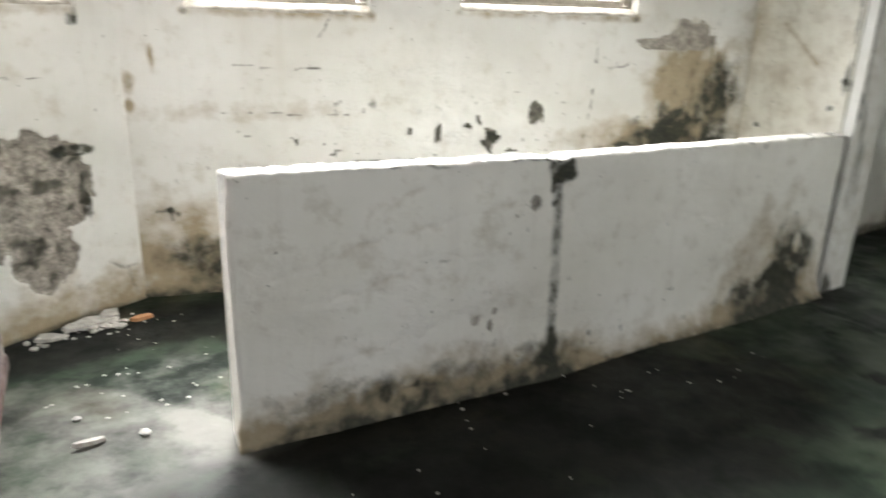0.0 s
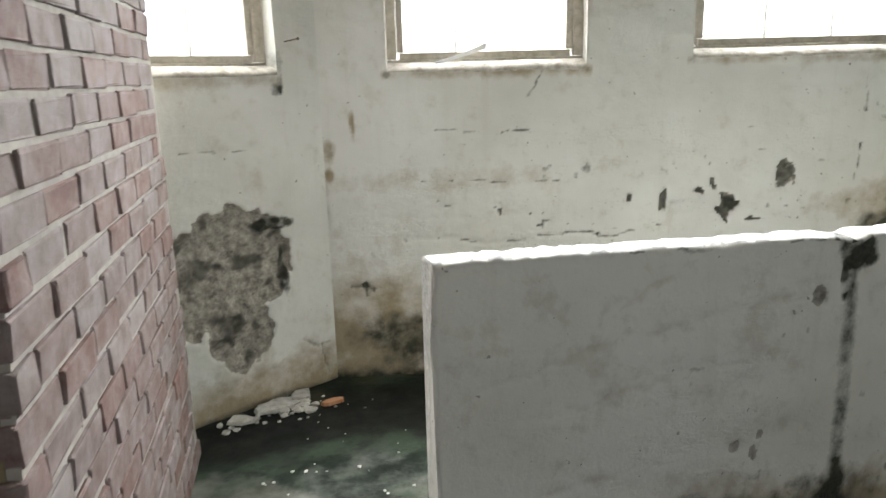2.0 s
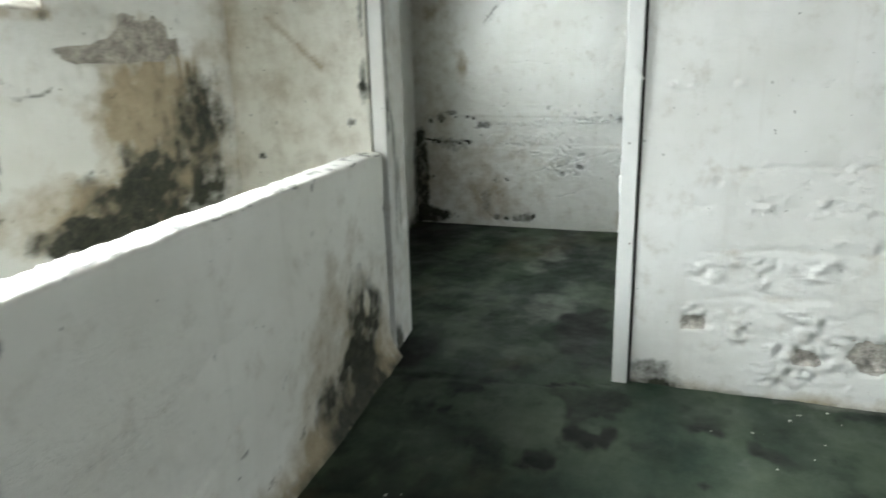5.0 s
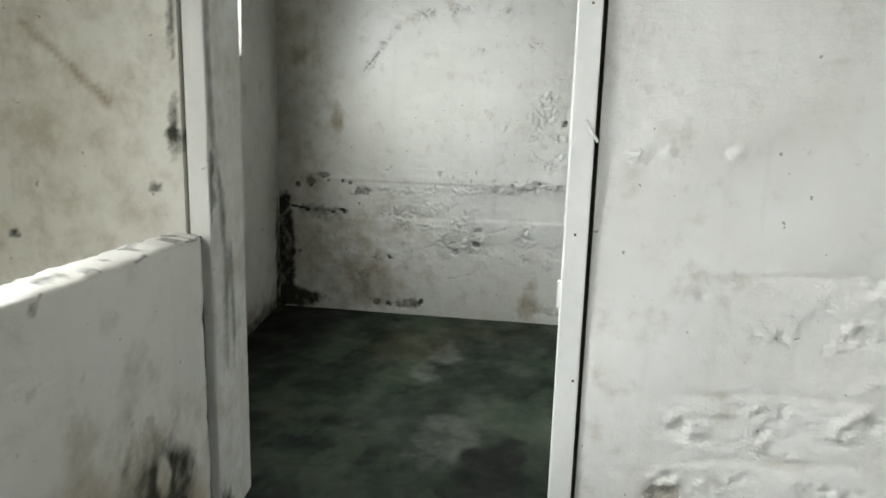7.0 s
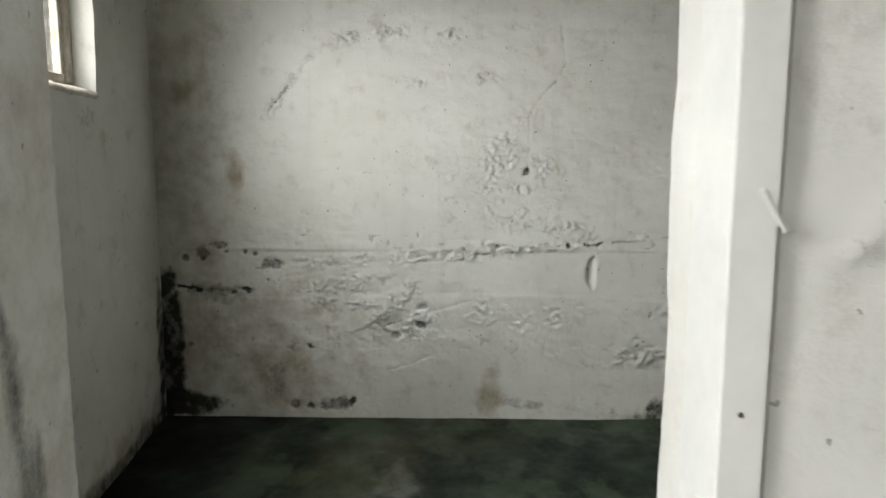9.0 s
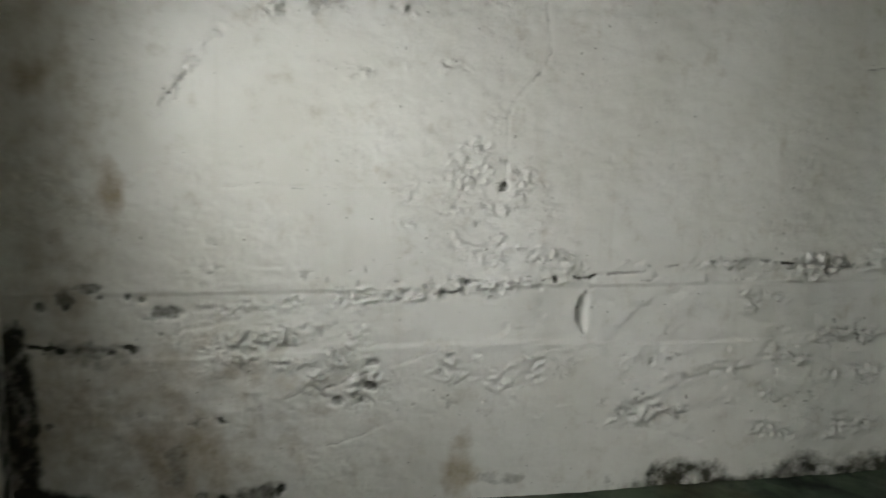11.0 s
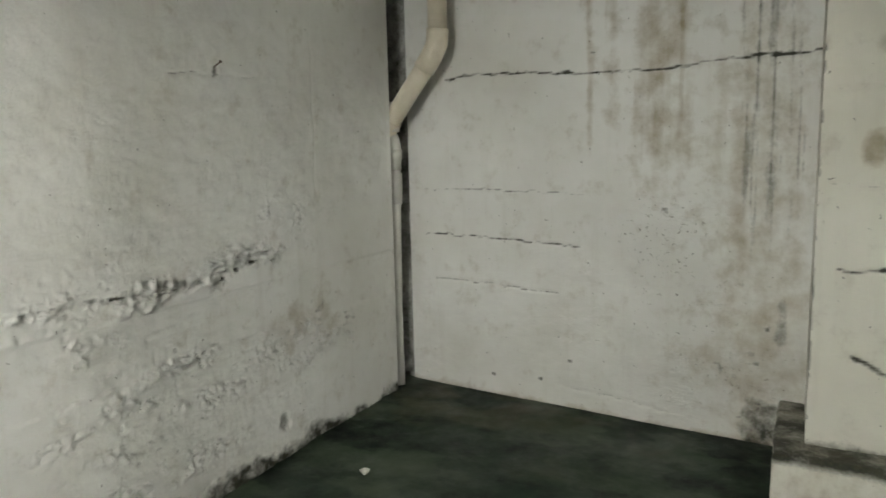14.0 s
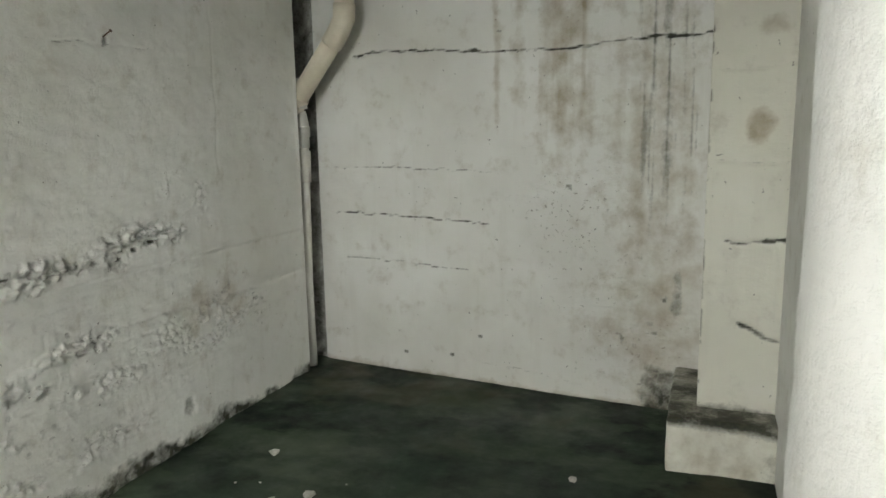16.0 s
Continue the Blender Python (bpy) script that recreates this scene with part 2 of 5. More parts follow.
def crack(u, v, points, width, seed=0, wander=0.015):
    """A thin crack along a few points."""
    wu = u + wander * 2 * (fbm(u * 16, v * 16, seed + 3, 3) - 0.5)
    wv = v + wander * 2 * (fbm(u * 16, v * 16, seed + 9, 3) - 0.5)
    best = np.full(u.shape, 9.0)
    for (x0, y0), (x1, y1) in zip(points, points[1:]):
        dx, dy = x1 - x0, y1 - y0
        k = np.clip(((wu - x0) * dx + (wv - y0) * dy) / (dx * dx + dy * dy), 0, 1)
        best = np.minimum(best, np.hypot(wu - x0 - k * dx, wv - y0 - k * dy))
    return np.clip(1.3 - best / width, 0, 1)


def lumps(u, v, cu, cv, ru, rv, size, seed=0):
    """Coarse trowel lumps within a patch."""
    area = np.clip(1.3 - np.sqrt(((u - cu) / ru) ** 2 + ((v - cv) / rv) ** 2), 0, 1)
    n = fbm(u / size * 1.0, v / size * 1.7, seed + 40, 4)
    where = np.clip((fbm(u * 3.5, v * 13, seed + 60, 3) - 0.44) * 5, 0, 1)
    return 0.95 * area * where * (np.clip((n - 0.55) * 7, 0, 1) - 0.6 * np.clip((0.40 - n) * 8, 0, 1))


def pits(u, v, f, cu, cv, ru, rv, seed, depth=0.007, dark=0.55):
    """Small pocks and blown flakes scattered over a patch, in streaks."""
    area = np.clip(1.4 - np.sqrt(((u - cu) / ru) ** 2 + ((v - cv) / rv) ** 2), 0, 1)
    streak = np.clip((fbm(u * 3, v * 11, seed, 3) - 0.45) * 5, 0, 1)
    p = np.clip((value_noise(u * 34, v * 48, seed + 1) - 0.74) * 7, 0, 1) * area * streak
    f["disp"] -= depth * p
    f["mould"] += dark * p * (value_noise(u * 9, v * 9, seed + 2) > 0.55)
    f["disp"] += 0.6 * depth * area * streak * np.clip((value_noise(u * 30, v * 40, seed + 3) - 0.7) * 6, 0, 1)


def flakes(u, v, f, area, seed, size=0.018, depth=0.0075):
    """Chips of old coat that stand proud of pits between them, wherever area is set."""
    n = 0.65 * value_noise(u / size, v / size * 1.35, seed) + 0.35 * value_noise(u / size * 2.3, v / size * 2.6, seed + 1)
    proud, pit = np.clip((n - 0.56) * 9, 0, 1), np.clip((0.40 - n) * 10, 0, 1)
    f["disp"] += depth * area * (proud - 1.3 * pit)
    # deepest pits also darkened in the colour
    f["mould"] += 0.45 * np.clip(area, 0, 1) * (pit > 0.8) * (value_noise(u * 9, v * 9, seed + 2) > 0.70)


def patch(u, v, cu, cv, ru, rv, seed, streak=3.0):
    """A worn patch, broken into streaks along the courses."""
    d = np.sqrt(((u - cu) / ru) ** 2 + ((v - cv) / rv) ** 2)
    broken = np.clip((fbm(u * 11, v * 5.5 * streak, seed, 3) - 0.47) * 6, 0, 1)
    return np.clip((1.25 - d) * 2, 0, 1) * broken


def crumbs(u, v, f, cu, cv, ru, rv, seed, amount=1.0):
    """Flaking, crumbled limewash in streaks along the courses."""
    area = np.clip(1.5 - 1.3 * np.sqrt(((u - cu) / ru) ** 2 + ((v - cv) / rv) ** 2), 0, 1)
    f["crumb"] += amount * area * np.clip((fbm(u * 3.0, v * 12, seed, 4) - 0.47) * 7, 0, 1)


def steps(breaks, fine, coarse, limit):
    out = []
    for lo, hi in zip(breaks, breaks[1:]):
        size = fine if lo < limit else coarse
        out += list(np.linspace(lo, hi, max(2, int(math.ceil((hi - lo) / size)) + 1))[:-1])
    return np.array(out + [breaks[-1]])


def relief_wall(name, a, b, thick, material, features, openings=(), res=0.014, z0=-0.055, z1=TOP, rough=0.006, seed=0, label="", limit=2.0):
    """A wall from a to b with uneven plaster on its right-hand face, and openings (u0, u1, z0, z1) through it."""
    a, b = np.array(a, float), np.array(b, float)
    length = float(np.hypot(*(b - a)))
    d = (b - a) / length
    inward = np.array((d[1], -d[0]))
    ub = sorted({0.0, length, *[o[0] for o in openings], *[o[1] for o in openings]})
    vb = sorted({z0, z1, *([limit] if z0 < limit < z1 else []), *[o[2] for o in openings], *[o[3] for o in openings]})
    us, vs = steps(ub, res, res, 99), steps(vb, res, 0.12, limit)
    U, V = np.meshgrid(us, vs, indexing="ij")
    f = {k: np.zeros(U.shape) for k in ("disp", "mould", "brown", "bare", "crumb")}
    f["disp"] += rough * 2.2 * (fbm(U * 2.2, V * 2.2, seed + 1, 3) - 0.5) + rough * 1.1 * (fbm(U * 9, V * 13, seed + 2, 4) - 0.5)
    features(U, V, f)
    f["mould"] *= 0.4 + 1.15 * fbm(U * 24, V * 24, seed + 300, 4)
    f["brown"] *= 0.5 + 1.0 * fbm(U * 11, V * 9, seed + 310, 4)
    disp = f["disp"]
    edge = np.minimum.reduce([np.minimum(U, length - U) / 0.02, np.full(U.shape, 1.0)])
    disp = disp * np.clip(edge, 0, 1)
    X = a[0] + d[0] * U + inward[0] * disp
    Y = a[1] + d[1] * U + inward[1] * disp
    nu, nv = len(us), len(vs)
    verts = np.stack([X, Y, V], -1).reshape(-1, 3)
    iu, iv = np.meshgrid(np.arange(nu - 1), np.arange(nv - 1), indexing="ij")
    keep = np.ones(iu.shape, bool)
    cu, cv = (us[iu] + us[iu + 1]) / 2, (vs[iv] + vs[iv + 1]) / 2
    for o in openings:
        keep &= ~((cu > o[0]) & (cu < o[1]) & (cv > o[2]) & (cv < o[3]))
    i00 = (iu * nv + iv)[keep]
    quads = np.stack([i00, i00 + nv, i00 + nv + 1, i00 + 1], -1)
    # the sides, the reveals of the openings and the back
    directed = np.concatenate([quads[:, [0, 1]], quads[:, [1, 2]], quads[:, [2, 3]], quads[:, [3, 0]]])
    key = np.sort(directed, 1)
    code = key[:, 0].astype(np.int64) * (nu * nv) + key[:, 1]
    _, first, count = np.unique(code, return_index=True, return_counts=True)
    rim = directed[first[count == 1]]
    used, back_index = np.unique(rim, return_inverse=True)
    back_index = back_index.reshape(rim.shape)
    back = np.stack([a[0] + d[0] * U.ravel()[used] - inward[0] * thick, a[1] + d[1] * U.ravel()[used] - inward[1] * thick, V.ravel()[used]], -1)
    base = len(verts)
    nr = len(used)
    back = np.concatenate([verts[used], back])
    skirt = np.stack([base + back_index[:, 1], base + back_index[:, 0], base + nr + back_index[:, 0], base + nr + back_index[:, 1]], -1)
    panels, extra = [], []
    at = base + len(back)
    for u0, u1 in zip(ub, ub[1:]):
        for v0, v1 in zip(vb, vb[1:]):
            if any(o[0] <= u0 < o[1] and o[2] <= v0 < o[3] for o in openings):
                continue
            for u, v in ((u0, v0), (u0, v1), (u1, v1), (u1, v0)):
                extra.append((*(a + d * u - inward * thick), v))
            panels.append((at, at + 1, at + 2, at + 3))
            at += 4
    allv = np.concatenate([verts, back, np.array(extra)])
    faces = quads.tolist() + skirt.tolist() + [list(p) for p in panels]
    mesh = bpy.data.meshes.new(name)
    mesh.from_pydata(allv.tolist(), [], faces)
    for k in ("mould", "brown", "bare", "crumb"):
        data = np.zeros(len(allv), np.float32)
        data[:base] = f[k].ravel()
        data[base:base + nr] = f[k].ravel()[used]
        mesh.attributes.new(k, "FLOAT", "POINT").data.foreach_set("value", data)
    flags = np.zeros(len(faces), bool)
    flags[:len(quads)] = True
    mesh.polygons.foreach_set("use_smooth", flags)
    mesh.materials.append(material)
    mesh.update()
    return tagged(new(name, mesh), label, kind="structure")


def on_wall(a, b, u, z, out=0.0):
    """A place on a wall's face, out metres before it."""
    d = (Vector(b) - Vector(a)).normalized()
    p = Vector(a) + d * u + Vector((d.y, -d.x)) * out
    return Vector((p.x, p.y, z))


def wall_pose(a, b):
    """u along the wall, w out of it (into the room), z up."""
    d = (Vector(b) - Vector(a)).normalized()
    return Matrix(((d.x, d.y, 0, a[0]), (d.y, -d.x, 0, a[1]), (0, 0, 1, 0), (0, 0, 0, 1)))


# ---------------------------------------------------------------- walls
def damp_foot(u, v, f, height, seed, strength=0.9):
    f["mould"] += strength * np.clip(1.1 - v / (height * (0.35 + 1.3 * fbm(u * 3.5, v * 2, seed, 4))), 0, 1)
    f["brown"] += 0.5 * np.clip(1.2 - v / (height * 2.6 * (0.4 + fbm(u * 2.5, v * 2, seed + 4, 3))), 0, 1)


def window_wall_face(u, v, f):
    # a dark damp base, heaviest beside the bend
    damp_foot(u, v, f, 0.10, 3)
    f["mould"] += 0.85 * blob(u, v, 0.42, 0.20, 0.34, 0.13, 1, 0.5, 0.7, 8)
    f["brown"] += 0.8 * blob(u, v, 0.25, 0.24, 0.5, 0.3, 2, 0.5, 0.9, 5)
    # four knocked-out spots, each a shallow hole
    for cu, cv, ru, rv, k in ((2.19, 0.97, 0.055, 0.06, 1), (1.92, 0.83, 0.055, 0.075, 2), (1.60, 0.86, 0.022, 0.05, 3), (1.77, 0.90, 0.035, 0.025, 4),
                              (1.84, 0.93, 0.014, 0.03, 5), (1.44, 0.86, 0.012, 0.03, 6), (2.05, 0.75, 0.05, 0.012, 7)):
        h = blob(u, v, cu, cv, ru * 0.88, rv * 0.92, k * 7, 0.85, 0.3, 34)
        f["disp"] -= 0.018 * h
        f["bare"] += h
        f["mould"] += 0.95 * h
    pits(u, v, f, 0.8, 0.7, 0.9, 0.5, 641, 0.005, 0.9)
    pits(u, v, f, 2.2, 0.95, 0.9, 0.5, 645, 0.005, 0.7)
    crumbs(u, v, f, 1.2, 0.8, 1.6, 0.6, 741, 0.4)
    # rusty drips by the bend
    for cu, cv, ru, rv in ((0.14, 1.25, 0.012, 0.06), (0.03, 1.13, 0.03, 0.05), (0.02, 1.02, 0.02, 0.03)):
        f["brown"] += blob(u, v, cu, cv, ru, rv, 21, 0.4, 0.8, 30)
        f["mould"] += 0.4 * blob(u, v, cu, cv, ru * 0.7, rv * 0.7, 22, 0.4, 0.8, 30)
    # cracks in courses, and one below the middle window
    for pts, w in ((((0.36, 0.70), (0.61, 0.70), (0.80, 0.665), (0.95, 0.68)), 0.009), (((1.0, 0.70), (1.2, 0.72), (1.35, 0.69), (1.6, 0.74)), 0.008),
                   (((0.10, 0.47), (0.16, 0.48), (0.2, 0.45)), 0.014), (((0.16, 0.48), (0.17, 0.42)), 0.01),
                   (((1.02, 1.47), (0.98, 1.40), (0.95, 1.35)), 0.006), (((0.45, 0.98), (1.1, 0.96)), 0.004), (((0.5, 1.22), (1.05, 1.2)), 0.005),
                   (((2.53, 1.46), (2.54, 1.2), (2.52, 0.93)), 0.005), (((2.62, 1.22), (2.72, 1.23), (2.76, 1.25)), 0.007)):
        c = crack(u, v, pts, w, 31)
        f["disp"] -= 0.006 * c
        f["mould"] += 0.75 * c * (fbm(u * 9, v * 9, 77, 2) > 0.42)
    f["brown"] += 0.35 * blob(u, v, 0.5, 0.98, 0.6, 0.05, 33, 0.5, 0.9, 6)
    # the great damp stain in the corner beside the door wall
    f["bare"] += 0.95 * blob(u, v, 3.10, 1.37, 0.27, 0.045, 41, 0.6, 0.4, 14) + 0.8 * blob(u, v, 3.18, 1.43, 0.14, 0.08, 42, 0.7, 0.4, 14)
    f["disp"] -= 0.008 * blob(u, v, 3.12, 1.38, 0.27, 0.06, 41, 0.6, 0.4, 14)
    f["brown"] += blob(u, v, 3.18, 1.05, 0.30, 0.30, 43, 0.5, 0.7, 7) + 0.9 * blob(u, v, 2.85, 0.78, 0.42, 0.13, 44, 0.5, 0.6, 7)
    f["mould"] += 0.72 * blob(u, v, 3.38, 1.02, 0.15, 0.30, 45, 0.7, 0.9, 12) + 0.95 * blob(u, v, 3.05, 0.75, 0.36, 0.13, 46, 0.7, 0.8, 12)
    f["mould"] += 0.8 * blob(u, v, 3.10, 0.92, 0.10, 0.15, 47, 0.8, 0.6, 12) + 0.8 * blob(u, v, 2.72, 0.72, 0.14, 0.06, 48, 0.6, 0.5, 9)
    drips = np.clip((fbm(u * 24, v * 3.5, 49, 3) - 0.45) * 6, 0, 1)
    f["brown"] += 0.5 * np.clip(1 - (3.59 - u) / 0.12, 0, 1) + 0.7 * drips * blob(u, v, 3.2, 1.15, 0.25, 0.3, 50, 0.5, 0.6, 8)
    f["mould"] += 0.28 * drips * blob(u, v, 3.34, 1.12, 0.2, 0.26, 56, 0.5, 0.6, 8)
    flakes(u, v, f, patch(u, v, 3.1, 1.25, 0.3, 0.2, 57, 1.5), 58, 0.03, 0.006)
    # crumbling, dirty edges below the windows
    for u0, u1, z in ((0.31, 1.22, 1.48), (1.71, 2.77, 1.51)):
        near = np.clip(1.2 - np.abs(v - z + 0.01) / 0.03, 0, 1) * ((u > u0 - 0.03) & (u < u1 + 0.03))
        f["brown"] += 0.75 * near * fbm(u * 18, v * 18, 51, 3) * 1.6
        f["disp"] += 0.012 * near * (fbm(u * 25, v * 25, 52, 3) - 0.2)
        for c in (u0, u1):
            f["mould"] += 0.55 * blob(u, v, c, z - 0.01, 0.016, 0.022, 53, 0.6, 0.5, 30)
            f["brown"] += 0.6 * np.clip(1.1 - np.abs(u - c) / 0.02, 0, 1) * (v > z) * fbm(u * 20, v * 9, 54, 3)


def canted_wall_face(u, v, f):
    u = u - 0.6
    damp_foot(u, v, f, 0.035, 5, 0.7)
    f["brown"] += 0.7 * blob(u, v, 0.7, 0.08, 0.7, 0.14, 61, 0.5, 0.9, 6)
    # a wide patch where the coat has fallen off the rubble behind
    hole = np.maximum(blob(u, v, 0.52, 0.70, 0.26, 0.24, 62, 0.28, 0.12, 14), blob(u, v, 0.50, 0.40, 0.15, 0.20, 63, 0.4, 0.15, 14))
    hole = np.maximum(hole, blob(u, v, 0.28, 0.62, 0.22, 0.22, 64, 0.3, 0.12, 14))
    f["bare"] += 1.2 * hole
    f["disp"] += hole * (-0.035 + 0.05 * (fbm(u * 22, v * 22, 65, 4) - 0.5) + 0.02 * (fbm(u * 60, v * 60, 66, 2) - 0.5))
    f["mould"] += hole * np.clip((fbm(u * 13, v * 16, 67, 4) - 0.50) * 4.5, 0, 0.75)
    f["mould"] += 0.8 * blob(u, v, 0.70, 0.83, 0.09, 0.03, 68, 0.4, 0.4, 20) + 0.8 * blob(u, v, 0.735, 0.60, 0.02, 0.12, 69, 0.5, 0.4, 20)
    lip = np.clip(hole * (1 - hole) * 4, 0, 1)
    f["disp"] += 0.010 * lip
    f["disp"] += 0.02 * lumps(u, v, 0.45, 0.25, 0.35, 0.2, 0.05, 70)
    for pts, w in ((((0.3, 1.18), (0.6, 1.17)), 0.005), (((0.80, 0.25), (0.88, 0.20), (0.95, 0.2)), 0.01), (((0.90, 0.2), (0.93, 0.05)), 0.008)):
        c = crack(u, v, pts, w, 71)
        f["disp"] -= 0.005 * c
        f["mould"] += 0.55 * c
    near = np.clip(1.2 - np.abs(v - 1.46) / 0.035, 0, 1) * (u < 0.8)
    f["brown"] += 0.8 * near * fbm(u * 14, v * 14, 72, 3) * 1.5
    f["mould"] += 0.5 * blob(u, v, 0.78, 1.50, 0.018, 0.08, 73, 0.6, 0.5, 25) + 0.7 * blob(u, v, 0.76, 1.42, 0.03, 0.03, 74, 0.6, 0.5, 25)


def half_wall_face(u, v, f):
    damp_foot(u, v, f, 0.045, 11, 0.7)
    # green-brown damp along the foot, in three swells
    f["brown"] += 0.4 * np.clip(1.1 - v / (0.20 * (0.3 + fbm(u * 2.4, v * 2, 12, 3))), 0, 1)
    f["brown"] += 0.55 * blob(u, v, 0.85, 0.10, 0.42, 0.13, 95, 0.8, 0.7, 7) + 0.5 * blob(u, v, 0.30, 0.10, 0.3, 0.12, 97, 0.8, 0.7, 7) + 0.5 * blob(u, v, 1.36, 0.10, 0.2, 0.14, 98, 0.8, 0.7, 7)
    # the brick wall's warm bounce put into the colour of the left half
    f["brown"] += 0.12 * blob(u, v, 0.5, 0.75, 0.6, 0.25, 99, 0.6, 1.0, 3)
    f["mould"] += 0.62 * blob(u, v, 0.85, 0.09, 0.34, 0.09, 81, 0.9, 0.6, 11) + 0.5 * blob(u, v, 0.35, 0.10, 0.3, 0.10, 82, 0.9, 0.7, 11)
    f["mould"] += 0.55 * blob(u, v, 1.32, 0.09, 0.16, 0.12, 83, 0.8, 0.7, 11)
    # soot at the far end
    f["mould"] += 1.0 * blob(u, v, 3.02, 0.24, 0.17, 0.26, 84, 0.5, 0.5, 7) + 0.9 * blob(u, v, 2.80, 0.10, 0.26, 0.13, 85, 0.5, 0.5, 7)
    f["brown"] += 0.7 * blob(u, v, 2.85, 0.22, 0.45, 0.34, 86, 0.5, 0.8, 6)
    f["mould"] -= 0.8 * blob(u, v, 3.05, 0.36, 0.04, 0.05, 87, 0.4, 0.5, 20)
    # the sooty drip from a notch in the rim
    f["mould"] += 1.1 * blob(u, v, 1.30, 0.92, 0.075, 0.055, 88, 0.5, 0.4, 18)
    f["mould"] += 0.80 * np.clip(1.3 - np.abs(u - 1.285 - 0.035 * (0.9 - v) - 0.02 * (fbm(v * 5, v * 0, 89, 2) - 0.5)) / 0.032, 0, 1) * (v < 0.9) * (0.25 + 1.1 * fbm(u * 22, v * 6, 90, 3))
    for cu, cv, ru, rv in ((1.265, 0.85, 0.018, 0.03), (1.27, 0.885, 0.014, 0.02), (1.185, 0.79, 0.024, 0.036), (1.02, 0.36, 0.016, 0.02), (1.0, 0.30, 0.014, 0.03), (0.93, 0.33, 0.02, 0.02)):
        h = blob(u, v, cu, cv, ru, rv, int(cu * 999), 0.5, 0.4, 40)
        f["disp"] -= 0.010 * h
        f["bare"] += h
        f["mould"] += 0.35 * h
    # long wandering ripples of the trowel
    for pts in (((0.1, 0.62), (0.5, 0.72), (0.8, 0.76), (1.17, 0.80)), ((0.25, 0.50), (0.7, 0.60), (1.0, 0.62)), ((0.5, 0.80), (0.62, 0.86), (0.7, 0.88)),
                ((1.6, 0.55), (2.0, 0.62), (2.4, 0.60)), ((1.7, 0.30), (2.1, 0.38)), ((0.3, 0.25), (0.8, 0.35))):
        c = crack(u, v, pts, 0.008, int(pts[0][0] * 100), 0.035)
        f["disp"] -= 0.006 * c
        f["brown"] += 0.18 * c
        f["mould"] += 0.16 * c * (fbm(u * 12, v * 12, 94, 2) > 0.5)
    f["disp"] += 0.012 * (fbm(u * 1.7, v * 6, 91, 3) - 0.5)
    pits(u, v, f, 1.6, 0.4, 1.9, 0.6, 631, 0.004, 0.6)
    crumbs(u, v, f, 1.6, 0.35, 1.8, 0.5, 731, 0.35)
    # chipped rim
    f["mould"] += 0.9 * blob(u, v, 2.62, 0.925, 0.018, 0.02, 92, 0.5, 0.4, 30) + 0.5 * blob(u, v, 0.75, 0.97, 0.05, 0.012, 93, 0.8, 0.4, 30)


